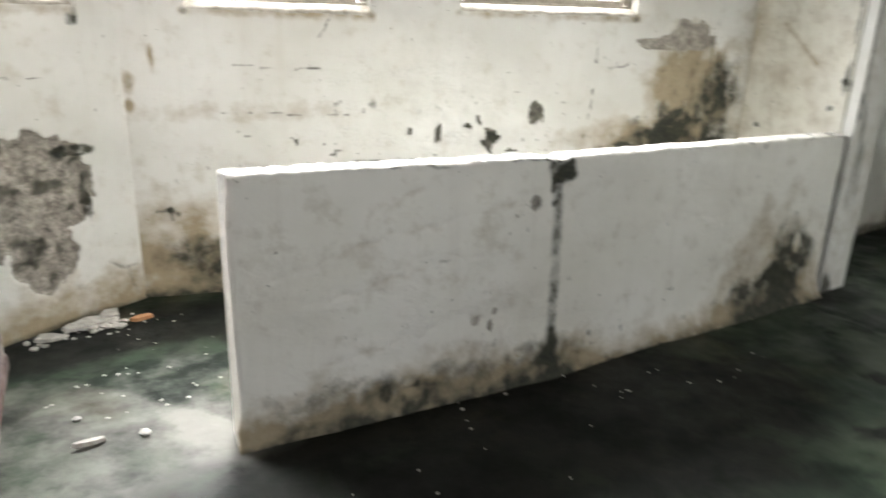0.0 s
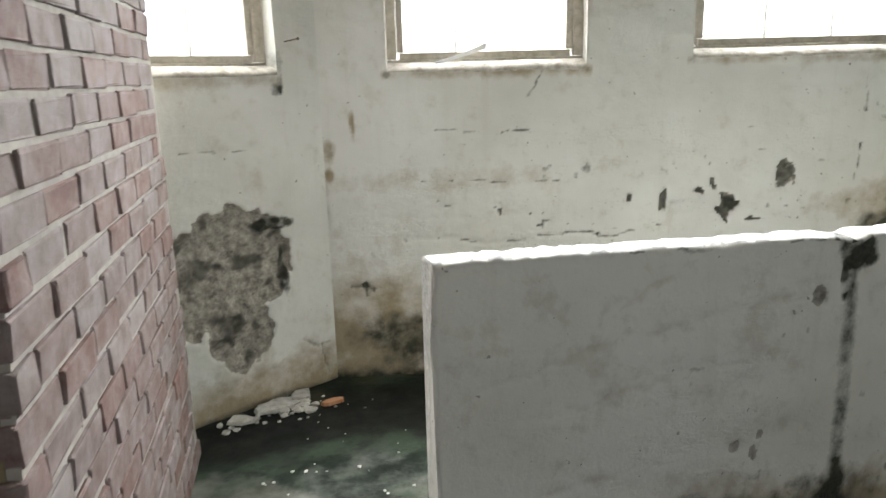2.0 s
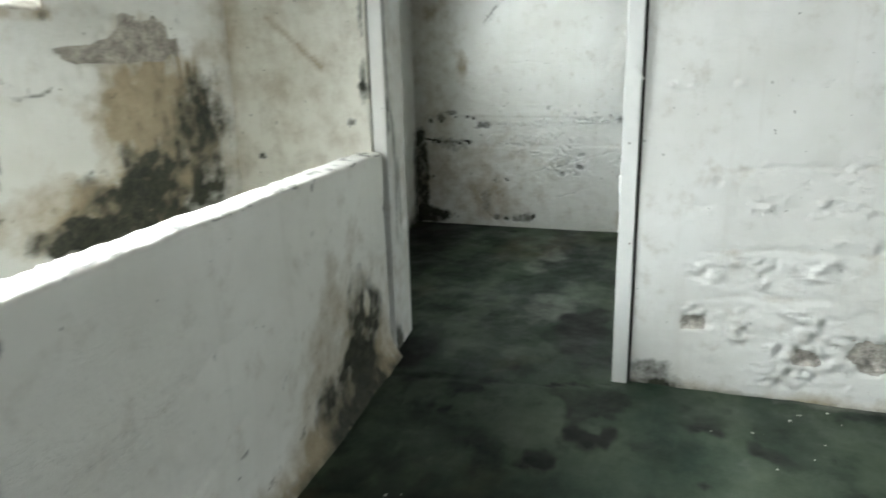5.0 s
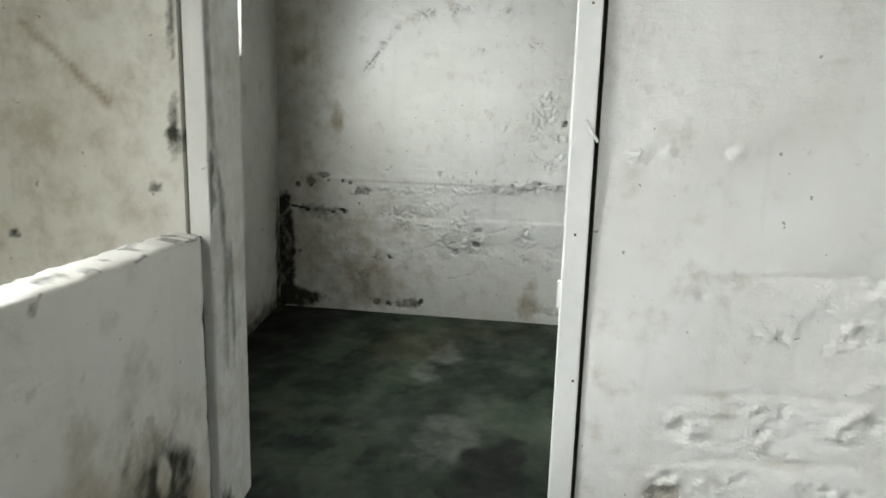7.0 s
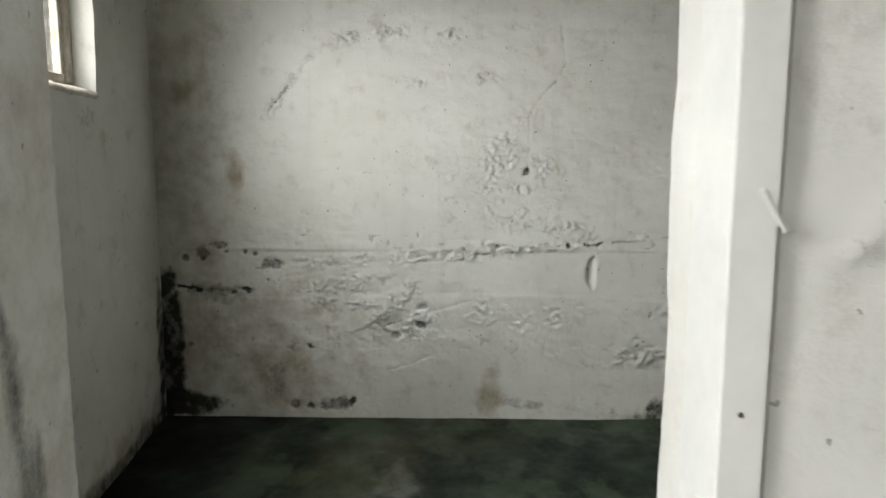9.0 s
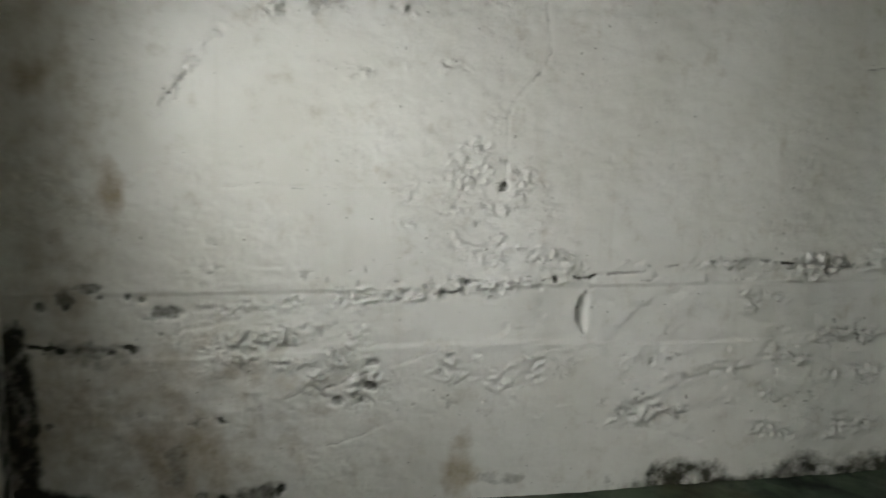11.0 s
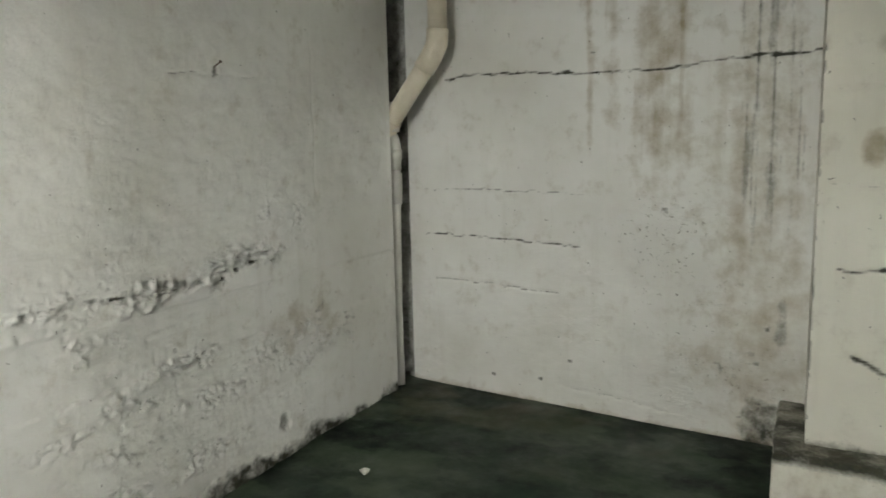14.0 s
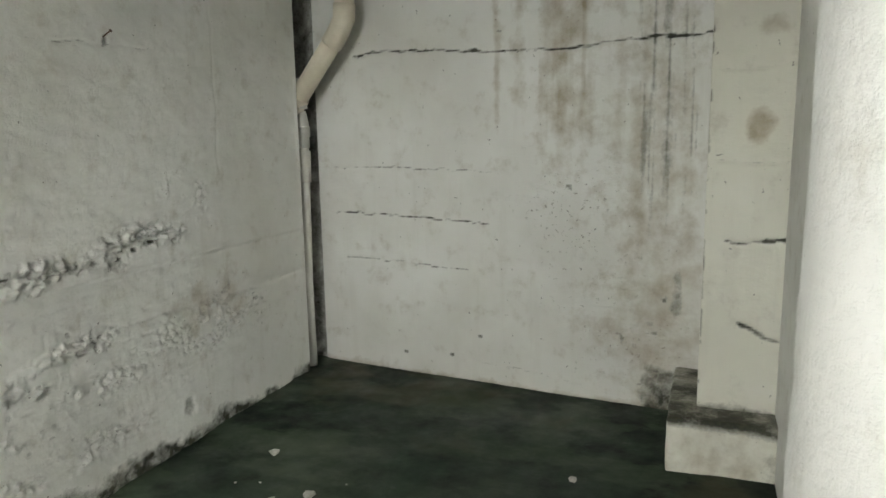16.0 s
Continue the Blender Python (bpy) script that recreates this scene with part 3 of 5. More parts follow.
def far_wall_face(u, v, f):
    y = 6.35 - u
    f["disp"] += 0.005 * (fbm(y * 2.6, v * 9, 101, 4) - 0.5)
    # broken coat: round the hole, along the two bed joints, and low down
    worn = np.zeros(y.shape)
    for k, (cy, cv, ry, rv, how) in enumerate(((4.36, 1.20, 0.22, 0.30, 0.65), (4.58, 1.10, 0.18, 0.22, 0.6), (4.22, 0.96, 0.20, 0.10, 0.9), (4.55, 0.84, 0.25, 0.05, 1.2), (2.48, 0.965, 0.24, 0.055, 2.2),
                                               (2.22, 1.10, 0.14, 0.13, 1.3), (3.34, 0.76, 0.22, 0.05, 1.1), (2.95, 0.895, 0.35, 0.06, 1.7), (2.70, 0.60, 0.30, 0.04, 1.5), (2.00, 0.50, 0.32, 0.12, 1.5),
                                               (3.05, 0.53, 0.16, 0.05, 1.4), (2.75, 0.42, 0.22, 0.05, 1.3), (2.40, 0.52, 0.14, 0.05, 1.4), (2.90, 0.20, 0.35, 0.06, 1.1), (4.45, 0.51, 0.40, 0.09, 0.9), (3.50, 0.50, 0.32, 0.06, 1.1), (3.80, 0.30, 0.35, 0.06, 1.0), (3.20, 0.36, 0.20, 0.05, 1.1), (4.93, 1.66, 0.08, 0.03, 1.3), (4.63, 1.68, 0.14, 0.035, 1.3),
                                               (5.15, 0.62, 0.30, 0.09, 1.0), (4.95, 0.48, 0.18, 0.12, 1.0))):
        worn = np.maximum(worn, how * patch(y, v, cy, cv, ry, rv, 102 + k))
    for pts in (((5.5, 0.78), (5.0, 0.80), (4.5, 0.825), (4.2, 0.865), (3.79, 0.90), (3.3, 0.93), (2.9, 0.90), (2.5, 0.945), (2.2, 0.96)), ((5.64, 1.50), (5.50, 1.68), (5.36, 1.85), (5.1, 1.9), (4.3, 1.9))):
        worn = np.maximum(worn, 1.1 * crack(y, v, pts, 0.028, 96, 0.03) * np.clip((fbm(y * 8, v * 8, 97, 3) - 0.42) * 6, 0, 1))
    flakes(y, v, f, 1.15 * worn, 98)
    # the joint between two lifts of the wall: a low ledge
    f["disp"] -= 0.005 * np.clip((v - 0.60 - 0.012 * np.sin(y * 3.1)) / 0.012, 0, 1) * (v < 0.84) + 0.002 * np.clip((v - 0.86 - 0.02 * np.sin(y * 1.7)) / 0.015, 0, 1)
    for pts, w, dark in ((((6.2, 0.67), (5.95, 0.63), (5.75, 0.64)), 0.010, 0.6), (((5.62, 0.68), (5.3, 0.76), (5.0, 0.79)), 0.006, 0.10),
                         (((4.9, 0.77), (4.65, 0.815), (4.5, 0.828), (4.13, 0.87), (3.8, 0.89), (3.5, 0.94), (2.9, 0.90), (2.4, 0.94)), 0.008, 0.28),
                         (((4.34, 1.24), (4.33, 1.54), (4.25, 1.62), (4.16, 1.75), (4.18, 1.95)), 0.005, 0.22),
                         (((5.62, 1.53), (5.50, 1.68), (5.36, 1.85), (5.2, 1.9)), 0.010, 0.25), (((5.4, 1.24), (4.7, 1.24)), 0.005, 0.14),
                         (((3.98, 0.59), (3.0, 0.60), (2.3, 0.55)), 0.005, 0.10), (((5.2, 0.42), (4.9, 0.50), (4.6, 0.6)), 0.007, 0.2),
                         (((2.82, 1.72), (2.25, 1.74)), 0.004, 0.22), (((5.05, 0.22), (4.8, 0.30)), 0.006, 0.22), (((1.95, 2.0), (1.96, 1.2)), 0.008, 0.10)):
        c = crack(y, v, pts, w, int(pts[0][0] * 100))
        f["disp"] -= 0.0035 * c
        f["mould"] += 1.9 * dark * c * (0.25 + 0.9 * (fbm(y * 14, v * 8, 109, 3) > 0.52))
    for cy, cv, ry, rv in ((5.98, 0.82, 0.035, 0.035), (5.89, 0.865, 0.05, 0.018), (6.07, 0.80, 0.02, 0.02), (5.63, 0.77, 0.055, 0.03), (5.86, 0.83, 0.015, 0.012),
                           (5.76, 0.83, 0.014, 0.014), (5.71, 0.82, 0.012, 0.012), (5.74, 0.63, 0.022, 0.015), (5.52, 0.035, 0.03, 0.025), (5.44, 0.025, 0.03, 0.02), (5.30, 0.035, 0.085, 0.035),
                           (5.22, 0.06, 0.02, 0.02), (4.86, 0.55, 0.03, 0.015), (5.0, 0.40, 0.025, 0.02), (4.87, 0.46, 0.03, 0.02), (4.345, 1.235, 0.022, 0.022), (4.65, 0.85, 0.012, 0.012),
                           (4.48, 0.86, 0.014, 0.014), (4.13, 0.87, 0.016, 0.016), (2.45, 0.945, 0.025, 0.014), (2.53, 0.925, 0.018, 0.012), (2.61, 0.90, 0.014, 0.012), (2.58, 1.75, 0.012, 0.022)):
        h = blob(y, v, cy, cv, ry, rv, int(cy * 977), 0.6, 0.45, 38)
        f["disp"] -= 0.010 * h
        f["mould"] += 0.72 * h
    pits(y, v, f, 4.3, 0.75, 2.2, 0.75, 601, 0.005)
    pits(y, v, f, 2.6, 0.55, 1.3, 0.5, 605, 0.003)
    pits(y, v, f, 5.6, 0.45, 0.7, 0.45, 609, 0.006, 0.8)
    f["crumb"] += 0.6 * np.clip(worn, 0, 1)
    # a square scar
    s = blob(y, v, 4.0, 0.73, 0.035, 0.075, 110, 0.25, 0.25, 25)
    f["disp"] -= 0.016 * s * np.clip((y - 3.985) / 0.02, 0.0, 1)
    # the damp corner on the window side
    f["mould"] += 1.0 * blob(y, v, 6.18, 0.33, 0.085, 0.36, 111, 0.55, 0.4, 10) + 1.0 * blob(y, v, 6.05, 0.03, 0.20, 0.07, 112, 0.5, 0.4, 10)
    f["mould"] += 0.7 * blob(y, v, 6.19, 0.66, 0.05, 0.04, 113, 0.5, 0.4, 20) + 0.55 * blob(y, v, 5.9, 0.62, 0.14, 0.05, 120, 0.7, 0.8, 14)
    f["brown"] += 0.45 * blob(y, v, 5.58, 0.18, 0.12, 0.16, 114, 0.8, 1.2, 9) + 0.4 * blob(y, v, 5.75, 0.35, 0.55, 0.35, 115, 0.5, 0.9, 5)
    f["brown"] += 0.7 * blob(y, v, 4.50, 0.09, 0.09, 0.10, 116, 0.5, 0.8, 9) + 0.35 * blob(y, v, 6.1, 1.3, 0.25, 0.9, 117, 0.5, 0.9, 4)
    f["mould"] += 0.45 * blob(y, v, 5.60, 0.17, 0.04, 0.09, 118, 0.5, 0.7, 14) + 0.4 * blob(y, v, 4.35, 0.04, 0.12, 0.03, 121, 0.6, 0.7, 14)
    f["brown"] += 0.6 * blob(y, v, 5.80, 1.2, 0.04, 0.11, 119, 0.4, 0.8, 12) + 0.4 * blob(y, v, 6.05, 1.62, 0.06, 0.06, 122, 0.4, 0.8, 12)
    # crumbled, blackened foot towards the pipe corner
    foot = np.clip((3.95 - y) / 0.25, 0, 1)
    h = foot * np.clip((0.16 * (fbm(y * 4, v * 1.5, 123, 4) - 0.12) + 0.10 * (fbm(y * 14, v * 14, 128, 4) - 0.5) - v) / 0.07 + 0.15, 0, 1)
    f["mould"] += 0.85 * h
    f["disp"] += 0.03 * h * (fbm(y * 20, v * 20, 124, 3) - 0.7)
    chip = blob(y, v, 2.28, 0.16, 0.035, 0.04, 125, 0.6, 0.4, 30)
    f["disp"] -= 0.015 * chip
    f["mould"] += 0.5 * chip
    f["brown"] += 0.3 * blob(y, v, 2.1, 0.6, 0.3, 0.12, 126, 0.6, 0.9, 8)


def right_wall_face(u, v, f):
    x = 8.78 - u
    # bed joints of the blocks showing through
    for pts, w, dark in ((((8.5, 1.80), (8.3, 1.83), (7.6, 1.78), (7.2, 1.77), (6.9, 1.80), (6.5, 1.80)), 0.007, 0.6), (((8.66, 1.18), (8.2, 1.18), (7.65, 1.165)), 0.006, 0.34),
                         (((8.66, 0.91), (8.2, 0.905), (7.66, 0.885)), 0.006, 0.55), (((8.6, 0.64), (8.2, 0.635), (7.8, 0.628)), 0.006, 0.35),
                         (((6.95, 0.60), (6.9, 0.45), (6.86, 0.25), (6.75, 0.14)), 0.010, 0.14), (((7.05, 0.66), (6.85, 0.62), (6.7, 0.5)), 0.010, 0.14),
                         (((6.9, 0.3), (6.75, 0.26)), 0.010, 0.12), (((7.8, 0.1), (7.2, 0.07)), 0.005, 0.2)):
        c = crack(x, v, pts, w, int(pts[0][0] * 100))
        f["disp"] -= 0.006 * c
        f["mould"] += 1.5 * dark * c * (0.95 + 0.35 * (fbm(x * 9, v * 9, 139, 3) > 0.5))
    worn = np.maximum(1.2 * patch(x, v, 7.28, 1.02, 0.24, 0.16, 131, 1.5), 0.8 * patch(x, v, 7.2, 0.72, 0.3, 0.12, 132, 1.5))
    flakes(x, v, f, worn, 133, 0.026, 0.005)
    pits(x, v, f, 7.15, 0.8, 0.4, 0.5, 611, 0.005, 0.4)
    pits(x, v, f, 6.8, 0.4, 0.3, 0.4, 615, 0.006, 0.7)
    f["crumb"] += 0.9 * blob(x, v, 7.2, 0.95, 0.25, 0.25, 711, 0.8, 0.8, 8)
    crumbs(x, v, f, 6.95, 0.4, 0.5, 0.4, 712, 0.8)
    # rusty runs from above
    for cx, w, lo, k in ((7.30, 0.10, 1.05, 1), (7.15, 0.07, 1.2, 2), (7.50, 0.05, 1.3, 3), (6.76, 0.07, 0.75, 4), (6.87, 0.05, 0.65, 5), (6.66, 0.04, 0.85, 6), (7.62, 0.02, 1.15, 7), (6.98, 0.03, 1.1, 8)):
        run = np.clip(1.2 - np.abs(x - cx + 0.03 * (fbm(v * 3, v * 0 + k, k, 2) - 0.5)) / w, 0, 1) * np.clip((v - lo) / 0.35, 0, 1)
        f["brown"] += (0.48 if cx > 7 else 0.28) * run * (0.4 + 0.8 * fbm(x * 30, v * 2.5, k + 140, 3))
        if cx < 6.9:
            f["mould"] += 0.38 * run * fbm(x * 40, v * 4, k + 150, 3)
    fall = np.clip((v - 0.95) / 0.6, 0, 1) * np.clip((7.75 - x) / 0.3, 0, 1) * np.clip((x - 6.9) / 0.1, 0.3, 1)
    f["brown"] += 0.30 * fall * np.clip((fbm(x * 16, v * 0.9, 158, 4) - 0.47) * 5, 0, 1)
    f["mould"] += 0.45 * np.clip((v - 0.7) / 0.5, 0, 1) * np.clip((6.95 - x) / 0.1, 0, 1) * np.clip((fbm(x * 45, v * 1.5, 159, 3) - 0.55) * 6, 0, 1)
    f["brown"] += 0.22 * blob(x, v, 6.8, 1.0, 0.25, 0.9, 151, 0.6, 0.9, 5) + 0.2 * blob(x, v, 6.85, 0.4, 0.35, 0.4, 152, 0.6, 0.9, 6)
    f["mould"] += 0.8 * blob(x, v, 6.70, 0.08, 0.12, 0.16, 153, 0.6, 0.5, 12) + 0.5 * blob(x, v, 6.68, 0.6, 0.03, 0.12, 154, 0.6, 0.6, 12)
    damp_foot(x, v + 0.03, f, 0.022, 155, 0.7)
    for cx, cv in ((7.6, 1.88), (7.72, 0.25), (6.78, 0.38), (6.74, 0.55), (7.9, 0.12), (8.2, 0.1)):
        f["mould"] += 0.7 * blob(x, v, cx, cv, 0.014, 0.012, int(cx * 70), 0.5, 0.4, 40)


def door_wall_face(u, v, f):
    y = 4.285 - u
    f["disp"] += 0.008 * (fbm(y * 3, v * 5, 164, 3) - 0.5)
    worn = np.zeros(y.shape)
    for k, (cy, cv, ry, rv, how) in enumerate(((4.15, 1.20, 0.07, 0.02, 0.8), (3.95, 1.21, 0.07, 0.025, 0.9), (3.55, 1.21, 0.25, 0.03, 1.0), (3.82, 0.90, 0.13, 0.03, 0.9), (3.98, 0.74, 0.12, 0.025, 0.8),
                                               (3.75, 0.77, 0.2, 0.04, 1.0), (3.3, 0.86, 0.4, 0.14, 1.0), (3.85, 0.50, 0.25, 0.07, 1.1), (3.5, 0.55, 0.3, 0.10, 1.1), (4.05, 0.31, 0.12, 0.05, 1.2),
                                               (3.72, 0.28, 0.22, 0.10, 1.4), (3.5, 0.18, 0.3, 0.12, 1.4), (3.0, 0.4, 0.4, 0.3, 1.1), (3.80, 0.10, 0.2, 0.06, 1.2))):
        worn = np.maximum(worn, how * patch(y, v, cy, cv, ry, rv, 161 + k))
    flakes(y, v, f, worn, 165, 0.025, 0.0085)
    f["crumb"] += 0.4 * np.clip(worn, 0, 1)
    # single knobs and a three-cornered scar
    for cy, cv, r, d in ((4.195, 1.196, 0.012, 0.009), (4.165, 1.20, 0.009, -0.008), (4.118, 1.205, 0.014, 0.011), (4.09, 1.20, 0.010, -0.009), (3.954, 1.206, 0.017, 0.011), (3.985, 1.21, 0.012, -0.010), (4.157, 1.421, 0.012, 0.009), (3.952, 1.431, 0.011, 0.009), (4.228, 0.979, 0.011, 0.008),
                         (4.008, 0.855, 0.018, -0.012), (4.05, 0.92, 0.02, 0.004), (3.84, 0.92, 0.024, 0.006), (4.033, 0.731, 0.014, 0.006), (3.884, 0.757, 0.018, 0.007)):
        f["disp"] += 0.7 * d * blob(y, v, cy, cv, 0.85 * r, r * 0.7, int(cy * 777), 0.6, 0.6, 40)
    for pts in (((4.03, 0.895), (3.75, 0.91), (3.4, 0.93), (3.0, 0.94)), ((4.05, 0.57), (3.8, 0.60), (3.4, 0.60)), ((3.95, 0.85), (3.93, 0.80)), ((4.0, 0.40), (3.6, 0.42))):
        c = crack(y, v, pts, 0.012, int(pts[0][0] * 100))
        f["disp"] -= 0.004 * c
        f["brown"] += 0.2 * c
    for cy, cv, ry, rv in ((3.64, 0.185, 0.05, 0.035), (3.40, 0.22, 0.11, 0.06), (4.06, 0.29, 0.05, 0.03), (3.2, 0.15, 0.12, 0.05)):
        h = blob(y, v, cy, cv, ry, rv, int(cy * 91), 0.7, 0.3, 20)
        f["bare"] += h
        f["disp"] -= 0.012 * h
    f["brown"] += 0.6 * np.clip(1.1 - v / (0.07 * (0.3 + 1.2 * fbm(y * 4, v * 2, 166, 3))), 0, 1)
    f["mould"] += 0.5 * np.clip(1.0 - v / (0.05 * fbm(y * 6, v * 2, 167, 3)), 0, 1) + 0.6 * blob(y, v, 4.2, 0.05, 0.12, 0.06, 168, 0.6, 0.6, 14)


def pier_face(u, v, f):
    y = 6.07 - u
    f["brown"] += 0.45 * np.clip(1 - (6.07 - y) / 0.10, 0, 1) + 0.3 * blob(y, v, 5.75, 1.35, 0.35, 0.30, 171, 0.6, 0.9, 6) + 0.15 * blob(y, v, 5.7, 0.9, 0.3, 0.2, 175, 0.6, 0.9, 6)
    for cy, cv, ry, rv in ((5.49, 1.06, 0.02, 0.02), (5.94, 0.90, 0.025, 0.012), (5.42, 1.23, 0.02, 0.10), (5.42, 1.6, 0.012, 0.2)):
        f["mould"] += 0.8 * blob(y, v, cy, cv, ry, rv, int(cy * 83), 0.6, 0.5, 30)
    c = crack(y, v, ((5.62, 1.28), (5.74, 1.40), (5.86, 1.50)), 0.014, 173)
    f["brown"] += 0.5 * c
    f["disp"] += 0.012 * lumps(y, v, 5.45, 1.2, 0.06, 0.3, 0.03, 174)


def plain_face(u, v, f):
    damp_foot(u, v, f, 0.05, 181, 0.6)
    f["brown"] += 0.25 * np.clip((fbm(u * 1.3, v * 1.1, 182, 3) - 0.5) * 3, 0, 1)


def left_room_face(u, v, f):
    damp_foot(u, v, f, 0.06, 183, 0.8)
    f["mould"] += 0.9 * blob(u, v, 2.33, 0.35, 0.06, 0.36, 184, 0.5, 0.5, 10)
    f["mould"] += 0.7 * blob(u, v, 2.02, 0.54, 0.015, 0.012, 185, 0.5, 0.5, 30) + 0.35 * blob(u, v, 1.60, 1.46, 0.1, 0.05, 186, 0.6, 0.8, 14)
    for pts in (((1.4, 0.54), (2.0, 0.54)), ((1.3, 1.18), (1.9, 1.16))):
        f["mould"] += 0.25 * crack(u, v, pts, 0.006, 187)


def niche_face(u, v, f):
    # one even dark tone over the whole niche wall
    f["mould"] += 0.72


relief_wall("wall_window_side", A, B, 0.32, PLASTER_OLD, window_wall_face, [(0.31, 1.22, 1.48, 2.5), (1.71, 2.77, 1.51, 2.5)], 0.012, seed=3, rough=0.012,
            label="stained peeling white plaster wall with windows")
CU = C - (A - C).normalized() * 0.6
relief_wall("wall_canted", CU, A, 0.32, PLASTER_OLD, canted_wall_face, [(0.45, 1.37, 1.48, 2.5)], 0.010, seed=8, rough=0.010,
            label="canted white plaster wall with a fallen patch")
relief_wall("wall_far", (FAR_X, 6.35), (FAR_X, 1.25), 0.25, PLASTER, far_wall_face, (), 0.0075, seed=13, rough=0.010, label="lumpy limewashed wall with mouldy foot")
RW0, RW1 = (8.78, 1.01), (6.40, 1.29)
relief_wall("wall_right", RW0, RW1, 0.25, PLASTER, right_wall_face, (), 0.010, seed=17, rough=0.007, label="white plaster wall with rusty runs")
relief_wall("wall_door_side", (DOOR_X, 4.281), (DOOR_X, 0.0), 0.12, PLASTER, door_wall_face, (), 0.010, seed=23, rough=0.012, label="lumpy white plaster wall beside the doorway")
relief_wall("wall_pier", (DOOR_X, 6.36), (DOOR_X, 5.401), 0.30, PLASTER_CREAM, lambda u, v, f: pier_face(u - 0.29, v, f), (), 0.014, seed=29, rough=0.008, label="damp cream plaster wall beside the doorway")
relief_wall("wall_over_door", (DOOR_X, 5.405), (DOOR_X, 4.281), 0.12, PLASTER, plain_face, (), 0.1, z0=2.08, seed=31, label="white plaster over the doorway")
L2A, L2B = (6.40, 5.955), (8.775, 6.20)
relief_wall("wall_room_side", L2A, L2B, 0.30, PLASTER, left_room_face, [(0.55, 1.72, 1.54, 2.45)], 0.02, seed=37, rough=0.012, label="white plaster wall with a small window")
relief_wall("wall_pipe_niche", (9.0, 1.45), (9.0, 0.8), 0.1, PLASTER_OLD, niche_face, (), 0.06, seed=39, label="dark wall of the pipe niche")
relief_wall("wall_niche_side", (9.0, 0.98), (8.775, 1.0), 0.1, PLASTER_OLD, niche_face, (), 0.06, seed=40, label="dark wall of the pipe niche")
# the closed sides behind the walker, out of view, with a door and a window assumed there to light them
relief_wall("wall_south", (6.3, 0.0), (-0.6, 0.0), 0.3, PLASTER, plain_face, [(1.2, 2.6, 0.9, 2.3), (3.4, 4.8, 0.0, 2.2)], 0.08, seed=41, label="unseen white plaster wall with assumed openings")
relief_wall("wall_west", (-0.6, 0.0), (-0.6, 5.4), 0.3, PLASTER, plain_face, (), 0.08, seed=43, label="plain white plaster wall")
relief_wall("wall_west_end", (-0.6, 5.35), (CU.x + 0.02, CU.y + 0.02), 0.3, PLASTER, plain_face, (), 0.08, seed=44, label="plain white plaster wall")

# rounded plaster reveal of the doorway behind the timber frame
def reveal(name, lo, hi, radius, material, label):
    bm = box(lo, hi)
    edges = [e for e in bm.edges if abs(e.verts[0].co.z - e.verts[1].co.z) > 0.5]
    bmesh.ops.bevel(bm, geom=edges, offset=radius, segments=8, affect="EDGES", profile=0.5)
    bmesh.ops.subdivide_edges(bm, edges=[e for e in bm.edges if abs(e.verts[0].co.z - e.verts[1].co.z) > 0.5], cuts=90, use_grid_fill=True)
    for v in bm.verts:
        k = 0.006 * noise.noise(v.co * 3.1) + 0.0025 * noise.noise(v.co * 13)
        v.co.x += k
        v.co.y += k
    return tagged(smooth(part(name, bm, material)), label, kind="structure")


reveal("wall_reveal", (6.292, 4.08, -0.05), (6.530, 4.335, 2.9), 0.10, PLASTER, "rounded worn white plaster reveal of the doorway")

# ---------------------------------------------------------------- half wall
HW0, HW1 = Vector((2.82, 5.172)), Vector((6.138, 5.344))
HWD = (HW1 - HW0).normalized()


def rim_height(u):
    return 1.0 - 0.0185 * u


